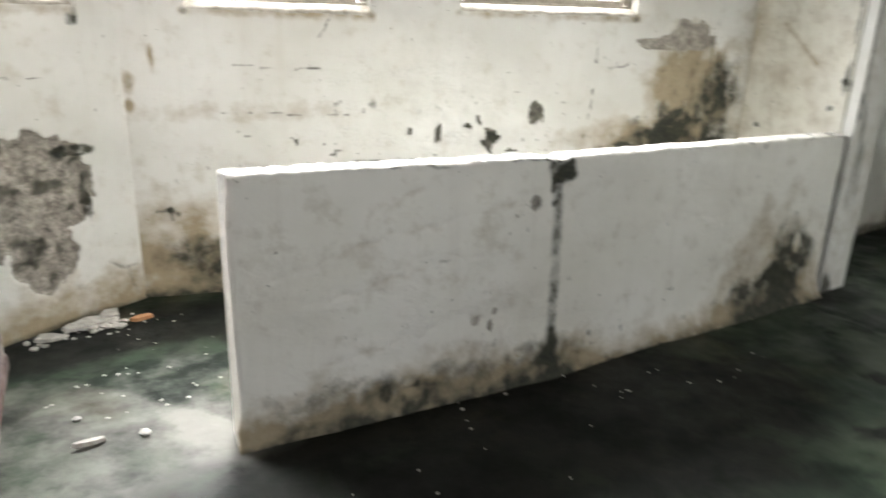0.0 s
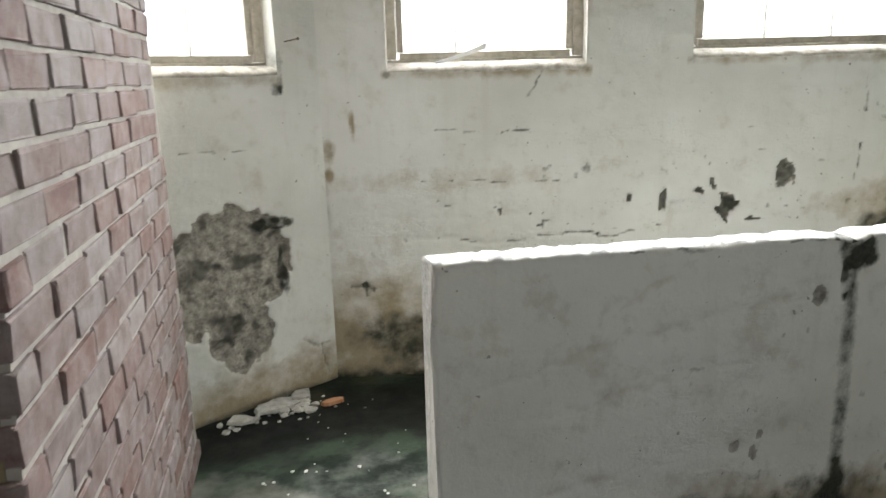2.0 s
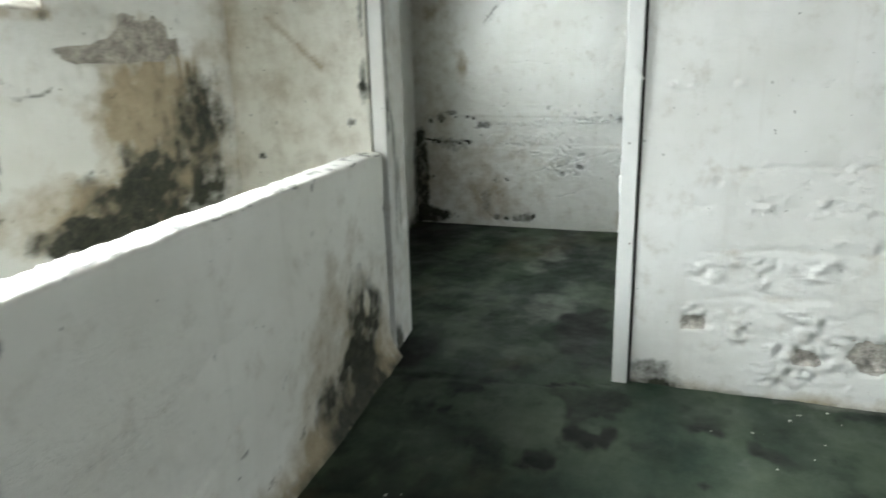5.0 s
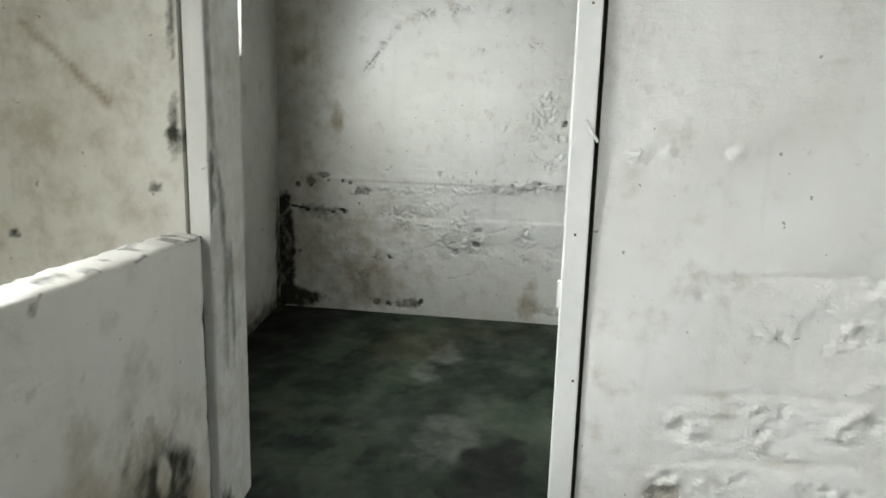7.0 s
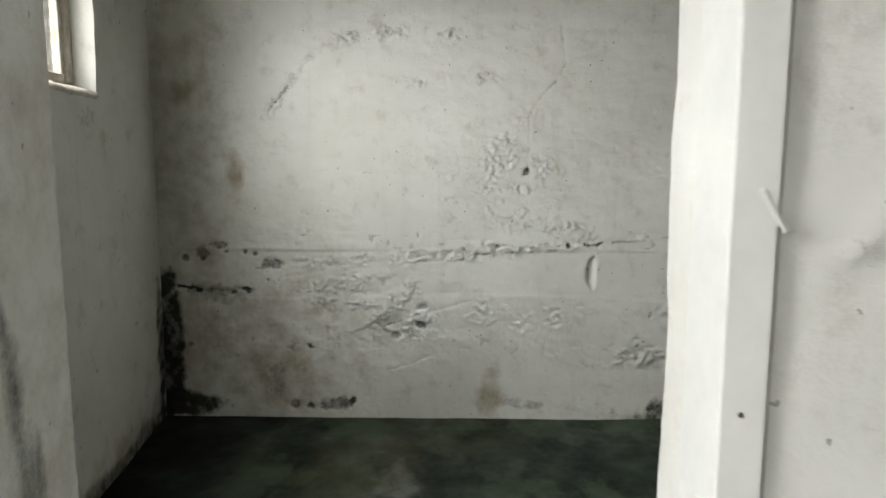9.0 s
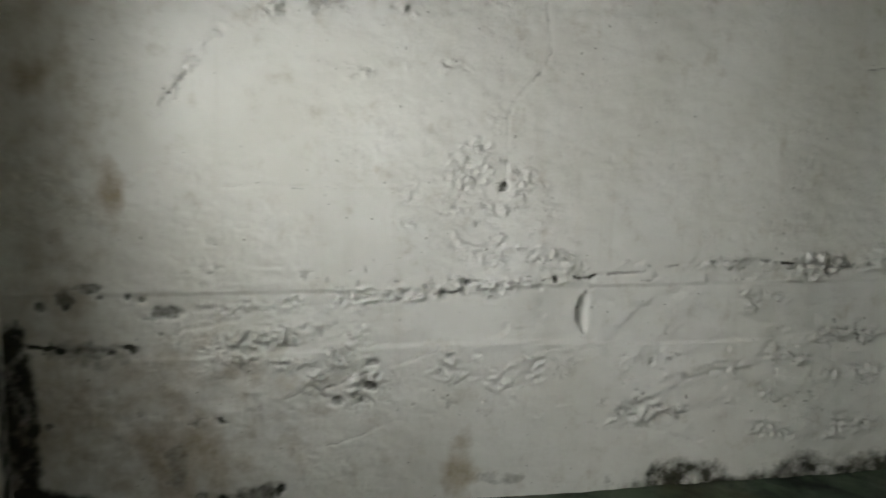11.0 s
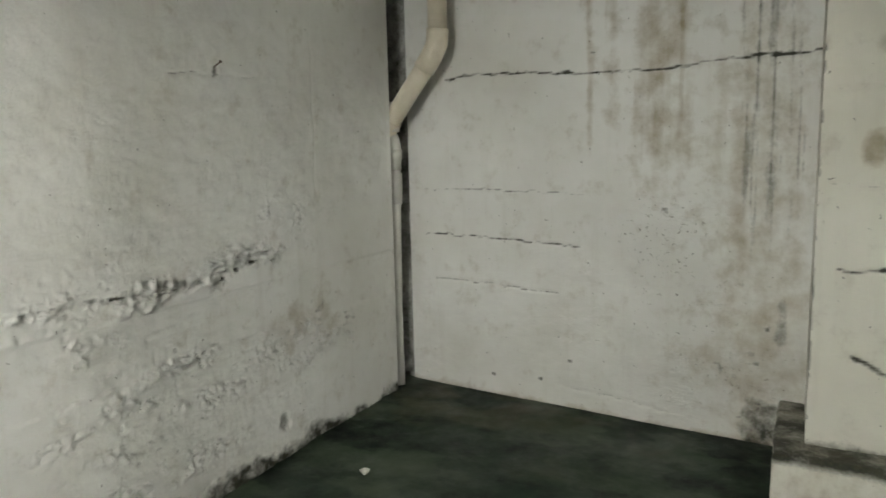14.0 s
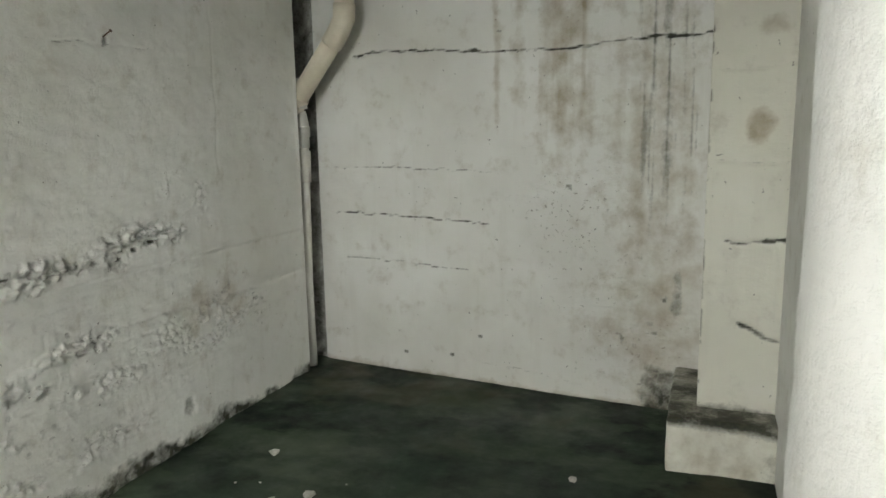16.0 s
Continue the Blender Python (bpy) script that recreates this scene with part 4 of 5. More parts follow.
def half_wall():
    """A low partition: rough front, back and end, and a crumbling thick rim."""
    length, thick, res = (HW1 - HW0).length, 0.125, 0.012
    us = np.linspace(0, length, int(length / res))
    vs = np.linspace(0, 1, 84)
    U, K = np.meshgrid(us, vs, indexing="ij")
    top = rim_height(U) - 0.016 - 0.005 * (fbm(U * 6, U * 0, 201, 3) - 0.35) - 0.011 * (fbm(U * 60, U * 0, 207, 3) - 0.4)
    top -= 0.012 * np.clip(1 - np.abs(U - 1.28) / 0.06, 0, 1)
    V = K * top
    f = {k: np.zeros(U.shape) for k in ("disp", "mould", "brown", "bare", "crumb")}
    f["disp"] += 0.014 * (fbm(U * 2.4, V * 2.4, 202, 3) - 0.5) + 0.011 * (fbm(U * 6 - V * 5, V * 13 + U * 3, 203, 4) - 0.5)
    half_wall_face(U, V, f)
    f["mould"] *= 0.35 + 1.2 * fbm(U * 24, V * 24, 320, 4)
    f["brown"] *= 0.5 + 1.0 * fbm(U * 11, V * 9, 321, 4)
    f["disp"] *= np.clip(U / 0.03, 0, 1)

    def bow(u):
        return np.where(u < 1.33, 0.052 * u, 0.069 * np.clip((3.25 - u) / 1.92, 0, 1))

    f["disp"] += bow(U) + (0.022 + 0.035 * np.clip((U - 2.0) / 0.5, 0, 1)) * np.clip(1 - V / 0.14, 0, 1) ** 2
    d, n = np.array(HWD), np.array((HWD.y, -HWD.x))
    front = np.stack([HW0.x + d[0] * U + n[0] * f["disp"], HW0.y + d[1] * U + n[1] * f["disp"], V], -1)
    wob = 0.020 * (fbm(V * 6, V * 0 + 3, 204, 3) - 0.5) * (U < 0.001)
    front[..., 0] -= 2.5 * wob
    # over the rim and down the back
    ks = [(-0.002, 0.006), (-0.012, 0.012), (-0.05, 0.016), (-0.085, 0.015), (-0.112, 0.008), (-0.125, -0.01), (-0.127, -0.5), (-0.127, -1.2)]
    ring = []
    for off, dz in ks:
        rag = 0.010 * (fbm(us * 45, us * 0 + off * 300, 205, 3) - 0.5)
        z = np.maximum(top[:, -1] + dz + (rag if dz > -0.1 else 0), 0)
        ring.append(np.stack([HW0.x + d[0] * us + n[0] * (off + bow(us)), HW0.y + d[1] * us + n[1] * (off + bow(us)), z], -1))
    back = np.stack(ring, 1)
    grid = np.concatenate([front, back], 1)
    nu, nv = grid.shape[:2]
    iu, iv = np.meshgrid(np.arange(nu - 1), np.arange(nv - 1), indexing="ij")
    i = (iu * nv + iv).ravel()
    faces = np.stack([i, i + nv, i + nv + 1, i + 1], -1).tolist()
    faces.append(list(range(nv)))
    faces.append([(nu - 1) * nv + k for k in range(nv)][::-1])
    mesh = bpy.data.meshes.new("partition_wall")
    mesh.from_pydata(grid.reshape(-1, 3).tolist(), [], faces)
    for k in ("mould", "brown", "bare", "crumb"):
        data = np.zeros((nu, nv), np.float32)
        data[:, :front.shape[1]] = f[k]
        if k == "mould":
            data[:, front.shape[1]:] = (0.75 * np.clip(1.2 - np.abs(us - 1.22 - 0.05) / 0.12, 0, 1) * (fbm(us * 20, us * 0, 206, 2) > 0.45))[:, None]
            rows = np.arange(nv - front.shape[1])[None, :]
            data[:, front.shape[1]:] += 0.7 * (fbm(us[:, None] * 14, rows * 0.9 + 0 * us[:, None], 208, 3) > 0.63) * (rows < 6)
        mesh.attributes.new(k, "FLOAT", "POINT").data.foreach_set("value", data.ravel())
    mesh.polygons.foreach_set("use_smooth", [len(p) == 4 for p in faces])
    mesh.materials.append(PLASTER_BOUNCE)
    return tagged(new("wall_partition", mesh), "waist-high white plastered partition with sooty drip", kind="structure")


half_wall()

# ---------------------------------------------------------------- floor, ceiling, outside
def floor_sheet():
    us, vs = np.arange(-0.7, 9.06, 0.02), np.arange(-0.1, 7.0, 0.02)
    X, Y = np.meshgrid(us, vs, indexing="ij")
    Z = 0.010 * (fbm(X * 1.6, Y * 1.6, 211, 3) - 0.5) + 0.004 * (fbm(X * 12, Y * 12, 212, 3) - 0.5) + floor_level(X, Y)
    # a paler old slab beside the brick wall, its edge running slantwise, and the window's reflection painted white at
    # the partition's end
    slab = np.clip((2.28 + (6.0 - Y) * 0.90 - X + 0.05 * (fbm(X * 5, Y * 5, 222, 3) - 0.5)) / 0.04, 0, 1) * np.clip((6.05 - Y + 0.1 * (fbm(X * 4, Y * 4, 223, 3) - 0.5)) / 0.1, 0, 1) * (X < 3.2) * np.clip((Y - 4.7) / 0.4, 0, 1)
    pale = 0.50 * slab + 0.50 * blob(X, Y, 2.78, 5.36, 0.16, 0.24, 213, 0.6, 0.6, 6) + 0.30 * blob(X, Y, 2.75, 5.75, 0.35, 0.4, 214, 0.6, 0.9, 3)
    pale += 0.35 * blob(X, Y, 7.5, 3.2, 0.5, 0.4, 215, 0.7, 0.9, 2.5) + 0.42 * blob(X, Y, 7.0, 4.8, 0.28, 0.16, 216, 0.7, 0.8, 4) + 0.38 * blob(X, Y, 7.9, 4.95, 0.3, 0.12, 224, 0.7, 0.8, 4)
    pale += 0.5 * np.clip(1.1 - (6.167 - X) / (0.10 * (0.2 + fbm(Y * 5, X * 2, 225, 3))), 0, 1) * (X < 6.17) * (Y < 3.75)
    # drier grey-green concrete before and in the doorway, with wet blots on it
    dry = 0.8 * np.clip(1.5 - np.sqrt(((X - 6.0) / 1.7) ** 2 + ((Y - 4.45) / 0.95) ** 2), 0, 1) * np.clip((fbm(X * 1.7, Y * 2.4, 226, 4) - 0.30) * 4, 0, 1)
    dry += 0.55 * blob(X, Y, 7.6, 2.6, 0.9, 0.9, 227, 0.7, 0.9, 2.2)
    blots = np.clip((fbm(X * 4.0, Y * 5.5, 228, 4) - 0.55) * 9, 0, 1) * np.clip(1.3 - np.sqrt(((X - 5.5) / 0.9) ** 2 + ((Y - 4.2) / 0.8) ** 2), 0, 1)
    blots += 0.9 * blob(X, Y, 6.75, 4.55, 0.32, 0.14, 229, 0.5, 0.4, 5) + 0.8 * blob(X, Y, 6.3, 5.25, 0.25, 0.12, 230, 0.6, 0.5, 6)
    joint = crack(X, Y, ((5.95, 5.28), (6.0, 4.9), (6.05, 4.6), (6.12, 4.36)), 0.012, 237, 0.03)
    Z -= 0.005 * joint
    mould = 0.9 * blob(X, Y, 3.2, 6.35, 1.0, 0.28, 217, 0.5, 0.6, 4) + 0.7 * blob(X, Y, 2.25, 6.25, 0.35, 0.24, 218, 0.6, 0.7, 5) + 0.85 * blots + 0.5 * joint
    # near-black before the partition and in the inner room's window corner
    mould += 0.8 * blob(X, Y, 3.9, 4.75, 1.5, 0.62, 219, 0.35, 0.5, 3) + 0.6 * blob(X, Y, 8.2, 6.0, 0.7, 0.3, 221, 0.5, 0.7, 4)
    nu, nv = X.shape
    iu, iv = np.meshgrid(np.arange(nu - 1), np.arange(nv - 1), indexing="ij")
    i = (iu * nv + iv).ravel()
    mesh = bpy.data.meshes.new("floor")
    mesh.from_pydata(np.stack([X, Y, Z], -1).reshape(-1, 3).tolist(), [], np.stack([i, i + nv, i + nv + 1, i + 1], -1).tolist())
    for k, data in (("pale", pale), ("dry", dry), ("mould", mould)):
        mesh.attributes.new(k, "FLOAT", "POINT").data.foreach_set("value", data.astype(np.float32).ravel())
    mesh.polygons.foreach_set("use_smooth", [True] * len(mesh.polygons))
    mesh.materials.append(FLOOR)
    return tagged(new("floor", mesh), "dark damp greenish concrete floor", kind="structure")


floor_sheet()
tagged(part("ceiling", box((-1.0, -0.3, TOP), (9.2, 7.2, TOP + 0.2)), CEILING), "unseen ceiling slab, dark to cut bounced light", kind="structure")
tagged(part("ground", box((-300, -300, -0.30), (300, 300, -0.06)), GROUND), "bare pale earth around the building", kind="structure")

def overcast_backdrop():
    """A curved sheet of white cloud, low in the sky beyond the windows."""
    m, nt, p = shader("white_overcast")
    cloud = ramp(nt, noise_node(nt, 0.05, 3, 0.5), [(0.3, (0.90, 0.94, 1.0)), (0.7, (1.0, 1.0, 0.98))])
    nt.links.new(cloud, p.inputs["Emission Color"])
    p.inputs["Emission Strength"].default_value, p.inputs["Base Color"].default_value = 3.0, (0.8, 0.8, 0.8, 1)
    bm = bmesh.new()
    rows = []
    for k in range(25):
        a = radians(15 + 150 * k / 24)
        rows.append([bm.verts.new((4 + 70 * math.cos(a), 70 * math.sin(a), z)) for z in (-0.05, 12.0, 45.0)])
    for r0, r1 in zip(rows, rows[1:]):
        for j in range(2):
            bm.faces.new((r0[j], r0[j + 1], r1[j + 1], r1[j]))
    return tagged(part("backdrop", bm, m), "white overcast sky beyond the windows", kind="structure")


overcast_backdrop()

# ---------------------------------------------------------------- brick wall
BX, BY0, BY1, COURSE, RAKE = 2.05, 4.385, 6.17, 0.0805, 0.19


def raked(bm):
    """The near end of the wall leans back as it rises."""
    for v in bm.verts:
        if v.co.y < BY1 - 0.5:
            v.co.y += RAKE * v.co.z
    return bm


core = tagged(part("wall_brick", raked(box((0.95, BY0 + 0.009, 0), (BX - 0.008, BY1, TOP))), MORTAR), "limewashed red brick wall with thick mortar joints", kind="structure")
tagged(part("mortar_return", raked(box((0.95, BY0 + 0.004, 0), (BX - 0.03, BY0 + 0.03, TOP))), MORTAR_SHADED, core), "ochre mortar darkened for the shaded return face")


def brick_mesh(length, material, k):
    rng = random.Random(k)
    bm = box((0, 0, 0), (length, 0.05, COURSE - 0.013), 0.006, 2)
    for v in bm.verts:
        v.co += Vector((rng.uniform(-1, 1), rng.uniform(-0.8, 0.8), rng.uniform(-1, 1))) * 0.0036
    mesh = bpy.data.meshes.new("brick")
    bm.to_mesh(mesh)
    bm.free()
    mesh.materials.append(material)
    return mesh


def lay_bricks(start, way, length, material, seed):
    """Courses of bricks on one face; way runs along it, the face looks to its right."""
    rng = random.Random(seed)
    full = [brick_mesh(0.212, material, seed + k) for k in range(4)]
    half = [brick_mesh(0.098, material, seed + 9 + k) for k in range(3)]
    turn = math.degrees(math.atan2(way[1], way[0]))
    for row in range(int(TOP / COURSE)):
        rise = RAKE * (row + 0.5) * COURSE
        at = rise if way[1] else 0.0
        back = 0.0 if way[1] else rise
        first = row % 2 == 0
        while at < length - 0.05:
            short = (first and row % 2 == 0) or length - at < 0.2
            first = False
            size = 0.098 if short else 0.212
            if at + size > length + 0.01:
                break
            ob = new("brick", rng.choice(half if short else full))
            out = rng.uniform(-0.004, 0.004)
            ob.parent = core
            ob.matrix_basis = pose(start[0] + way[0] * at + way[1] * out, start[1] + back + way[1] * at - way[0] * out, row * COURSE + 0.006 + rng.uniform(-0.002, 0.002),
                                   rng.uniform(-0.6, 0.6), rng.uniform(-0.5, 0.5), turn + rng.uniform(-0.5, 0.5))
            at += size + 0.013



# ---------------------------------------------------------------- door frame
JAMB_SPLAY = 0.128


def door_frame():
    top = tagged(new("door_frame"), "white painted timber door frame with nail holes", "door frame", kind="structure")
    part("jamb", box((6.146, 4.293, -0.01), (6.287, 4.353, 2.075), 0.004), PAINTED_WOOD, top)
    bm = box((6.172, 5.328, -0.015), (6.455, 5.392, 2.075), 0.005)
    for v in bm.verts:
        if v.co.y < 5.36:
            v.co.y += JAMB_SPLAY * (v.co.x - 6.172)
    part("jamb", bm, PLASTER, top, "mouldy painted timber jamb")
    part("head", box((6.146, 4.293, 2.03), (6.287, 5.392, 2.079), 0.004), PAINTED_WOOD, top)
    bm = bmesh.new()
    for z, dy in ((0.60, 0.012), (1.55, 0.022), (0.99, 0.03)):
        bmesh.ops.create_icosphere(bm, subdivisions=1, radius=0.004, matrix=Matrix.Translation((6.1455, 4.296 + dy, z)))
    part("nail", bm, STEEL, top, "rusty nail heads")
    m = pose(6.143, 4.302, 1.25, 0, 0, 0) @ pose(0, 0, 0, -32, 0, 0)
    part("splinter", box((-0.003, -0.004, -0.032), (0.003, 0.004, 0.032), 0.002, 1, m=m), PAINTED_WOOD, top, "loose painted wood splinter")
    part("latch_plate", box((6.165, 4.350, 0.79), (6.195, 4.362, 0.86), 0.003), PAINTED_WOOD, top)
    return top


FRAME = door_frame()
# dark strips added inside the open joints to stand for their deep shade
for lo, hi in (((6.185, 4.2815, 0.0), (6.291, 4.2925, 2.07)), ((6.19, 5.3925, 0.95), (6.30, 5.4005, 2.07)), ((6.1395, 5.358, 0.0), (6.1715, 5.43, 0.925))):
    tagged(part("trim_joint", box(lo, hi), GAP_DARK), "dark filler for the shade of an open joint", kind="structure")
# mould runs on the wide jamb
jamb = FRAME.children[1]
for key in ("mould", "brown", "bare"):
    jamb.data.attributes.new(key, "FLOAT", "POINT")


def jamb_stain(ob):
    bm = bmesh.new()
    nx, nz = 26, 170
    grid = []
    for i in range(nx + 1):
        row = []
        for k in range(nz + 1):
            row.append(bm.verts.new((6.174 + 0.279 * i / nx, 5.3262 + JAMB_SPLAY * 0.279 * i / nx + 0.0012 * noise.noise((i * 0.5, k * 0.3, 0)), 2.07 * k / nz)))
        grid.append(row)
    for i in range(nx):
        for k in range(nz):
            bm.faces.new((grid[i][k], grid[i + 1][k], grid[i + 1][k + 1], grid[i][k + 1]))
    co = np.array([v.co for v in bm.verts])
    u, v = co[:, 0] - 6.15, co[:, 2]
    run = np.clip(1.2 - np.abs(u - 0.10 - 0.10 * (fbm(v * 2.2, v * 0, 231, 3) - 0.5) + 0.09 * (v - 1.0)) / 0.035, 0, 1) * np.clip((v - 0.42) / 0.15, 0, 1)
    run2 = np.clip(1.2 - np.abs(u - 0.17 - 0.05 * (fbm(v * 3, v * 0, 232, 3) - 0.5)) / 0.03, 0, 1) * np.clip((v - 0.35) / 0.2, 0, 1) * np.clip((0.95 - v) / 0.1, 0, 1)
    mould = 0.9 * blob(u, v, 0.03, 0.0, 0.12, 0.14, 236, 0.6, 0.6, 12) + 0.75 * run * (0.4 + 0.9 * fbm(u * 30, v * 6, 233, 3)) + 0.7 * run2 * (0.4 + 0.8 * fbm(u * 30, v * 8, 234, 3)) + 0.8 * blob(u, v, 0.02, 1.05, 0.04, 0.1, 235, 0.6, 0.5, 25)
    sheet = part("paint_coat", bm, PLASTER, ob, "white paint coat with black mould runs")
    for key, data in (("mould", mould), ("brown", 0.25 + 0 * u), ("bare", 0 * u)):
        sheet.data.attributes.new(key, "FLOAT", "POINT").data.foreach_set("value", data.astype(np.float32))
    return sheet


jamb_stain(jamb)

# ---------------------------------------------------------------- pier and its footing block in the inner room
def rough_block(name, lo, hi, bevel, cuts, amount, material, label, mould_fn=None):
    bm = box(lo, hi, bevel, 3)
    bmesh.ops.subdivide_edges(bm, edges=bm.edges[:], cuts=1, use_grid_fill=True)
    long_edges = [e for e in bm.edges if e.calc_length() > 0.05]
    bmesh.ops.subdivide_edges(bm, edges=long_edges, cuts=cuts, use_grid_fill=True)
    for v in bm.verts:
        v.co += Vector((noise.noise(v.co * 7), noise.noise(v.co * 7 + Vector((9, 0, 0))), 0.4 * noise.noise(v.co * 7 + Vector((0, 9, 0))))) * amount
    co = np.array([v.co for v in bm.verts])
    ob = smooth(part(name, bm, material))
    data = mould_fn(co) if mould_fn else {}
    for key in ("mould", "brown", "bare"):
        ob.data.attributes.new(key, "FLOAT", "POINT").data.foreach_set("value", np.asarray(data.get(key, np.zeros(len(co))), np.float32))
    return tagged(ob, label, kind="structure")


def pilaster_face(u, v, f):
    x = 6.585 - u
    for pts, w, dark in ((((6.28, 0.935), (6.36, 0.93)), 0.010, 1.2), (((6.36, 0.93), (6.50, 0.92)), 0.007, 0.9), (((6.30, 0.53), (6.38, 0.55), (6.44, 0.60)), 0.010, 0.9),
                         (((6.2, 1.24), (6.55, 1.25)), 0.005, 0.35), (((6.2, 1.62), (6.55, 1.60)), 0.005, 0.3)):
        c = crack(x, v, pts, w, int(w * 1000))
        f["disp"] -= 0.012 * c
        f["mould"] += dark * c
    f["mould"] += 0.9 * np.clip(1.1 - (v - 0.20) / (0.07 * (0.3 + fbm(x * 9, v * 9, 251, 3))), 0, 1)
    f["brown"] += 0.8 * blob(x, v, 6.40, 1.38, 0.05, 0.06, 244, 0.4, 0.8, 20) + 0.5 * blob(x, v, 6.37, 1.75, 0.06, 0.04, 245, 0.4, 0.8, 20)
    f["mould"] += 0.6 * np.clip(1.1 - u / 0.012, 0, 1) * (fbm(u * 3, v * 12, 252, 3) > 0.55)


def footing_stain(co):
    z, y = co[:, 2], co[:, 1]
    return {"mould": 0.95 * np.clip((z - 0.17) / 0.04, 0, 1) * (0.4 + fbm(co[:, 0] * 9, y * 9, 245, 3)) + 0.6 * np.clip(1.1 - (co[:, 0] - 6.30) / 0.08, 0, 1) * (z < 0.2) * fbm(co[:, 0] * 14, z * 14, 246, 3), "brown": 0.3 + 0 * z}


relief_wall("wall_pilaster", (6.585, 1.75), (6.12, 1.75), 0.5, PLASTER_CREAM, pilaster_face, (), 0.010, z0=0.20, seed=47, rough=0.008, label="cream plastered pier with split joints")
rough_block("wall_footing", (6.12, 1.15, -0.06), (6.695, 1.90, 0.225), 0.015, 7, 0.010, PLASTER_CREAM, "mossy plastered footing block under the pier", footing_stain)

# ---------------------------------------------------------------- windows
def window(name, a, b, u0, u1, z0, z1, bars, light):
    """A weathered timber casement in a wall's opening, set back from the face."""
    m = wall_pose(a, b)
    top = tagged(new(name), light, "window", kind="structure")
    w0, w1 = -0.14, -0.085
    ft = 0.055
    fr = tagged(part("window_frame", box((u0 - 0.01, w0, z0), (u1 + 0.01, w1, z0 + ft), 0.004, m=m), TIMBER, top), "weathered timber bottom rail")
    part("window_frame", box((u0 - 0.01, w0, z1 - ft), (u1 + 0.01, w1, z1 + 0.01), 0.004, m=m), TIMBER, top)
    for x in (u0 - 0.01, u1 - ft + 0.01):
        part("window_frame", box((x, w0, z0 + ft + 0.002), (x + ft, w1, z1 - ft - 0.002), 0.004, m=m), TIMBER, top)
    part("casement", box((u0 + ft, w0 + 0.008, z0 + ft), (u1 - ft, w1 - 0.012, z0 + ft + 0.03), 0.003, m=m), TIMBER, top)
    for x in (u0 + ft - 0.008, u1 - ft - 0.022):
        part("casement", box((x, w0 + 0.008, z0 + ft + 0.032), (x + 0.03, w1 - 0.012, z1 - ft), 0.003, m=m), TIMBER, top)
    step = (u1 - u0 - 2 * ft) / (bars + 1)
    for k in range(1, bars + 1):
        x = u0 + ft + k * step
        part("glazing_bar", box((x - 0.004, w0 + 0.016, z0 + ft + 0.03), (x + 0.004, w1 - 0.022, z1 - ft), 0.002, m=m), TIMBER, top)
    pane = part("pane", box((u0 + ft, w0 + 0.022, z0 + ft), (u1 - ft, w0 + 0.026, z1 - ft), m=m), GLASS, top)
    pane.visible_shadow = False
    # the crumbling plaster sill
    bm = bmesh.new()
    n = 60
    rows = []
    for i in range(n + 1):
        u = u0 + (u1 - u0) * i / n
        k = noise.noise((u * 17, z0, 0))
        rows.append([bm.verts.new(m @ Vector(p)) for p in ((u, w1 - 0.01, z0 + 0.045), (u, -0.04, z0 + 0.035 + 0.006 * k), (u, -0.002 + 0.005 * k, z0 + 0.016 + 0.008 * k), (u, 0.005 + 0.006 * k, z0 + 0.002 + 0.010 * k), (u, -0.01, z0 - 0.012))])
    for r0, r1 in zip(rows, rows[1:]):
        for j in range(4):
            bm.faces.new((r0[j], r1[j], r1[j + 1], r0[j + 1]))
    bmesh.ops.recalc_face_normals(bm, faces=bm.faces[:])
    tagged(smooth(part("window_sill", bm, SILL, top)), "crumbling white plaster sill")
    return top


window("window_1", CU, A, 0.45, 1.37, 1.48, 2.5, 2, "weathered timber window in the canted wall")
window("window_2", A, B, 0.31, 1.22, 1.48, 2.5, 2, "weathered timber window with cracked sill")
window("window_3", A, B, 1.71, 2.77, 1.51, 2.5, 2, "weathered timber window with rusty sill")
window("window_4", L2A, L2B, 0.55, 1.72, 1.54, 2.45, 1, "small deep window in the inner room")

for nm, a, b, u, w, watts in (("window_light_1", CU, A, 0.91, 0.85, 56), ("window_light_2", A, B, 0.765, 0.85, 64), ("window_light_3", A, B, 2.24, 0.95, 64)):
    c = on_wall(a, b, u, 2.0, -0.26)
    window_light(nm, c, on_wall(a, b, u, 0.95, 1.0) - c, w, 0.95, watts).data.spread = radians(116)
c = on_wall(L2A, L2B, 1.13, 2.0, -0.36)
inner = window_light("window_light_4", c, Vector((7.9, 4.3, 0.0)) - c, 1.1, 0.85, 33, (0.96, 0.995, 1.0))
inner.data.spread = radians(116)
# fill lamps added at the unseen openings assumed in the south wall
window_light("yard_light_1", (4.4, -0.25, 1.6), (0, 1, -0.05), 1.35, 1.35, 24)
window_light("yard_light_2", (2.2, -0.25, 1.1), (0, 1, 0.0), 1.35, 2.1, 20)

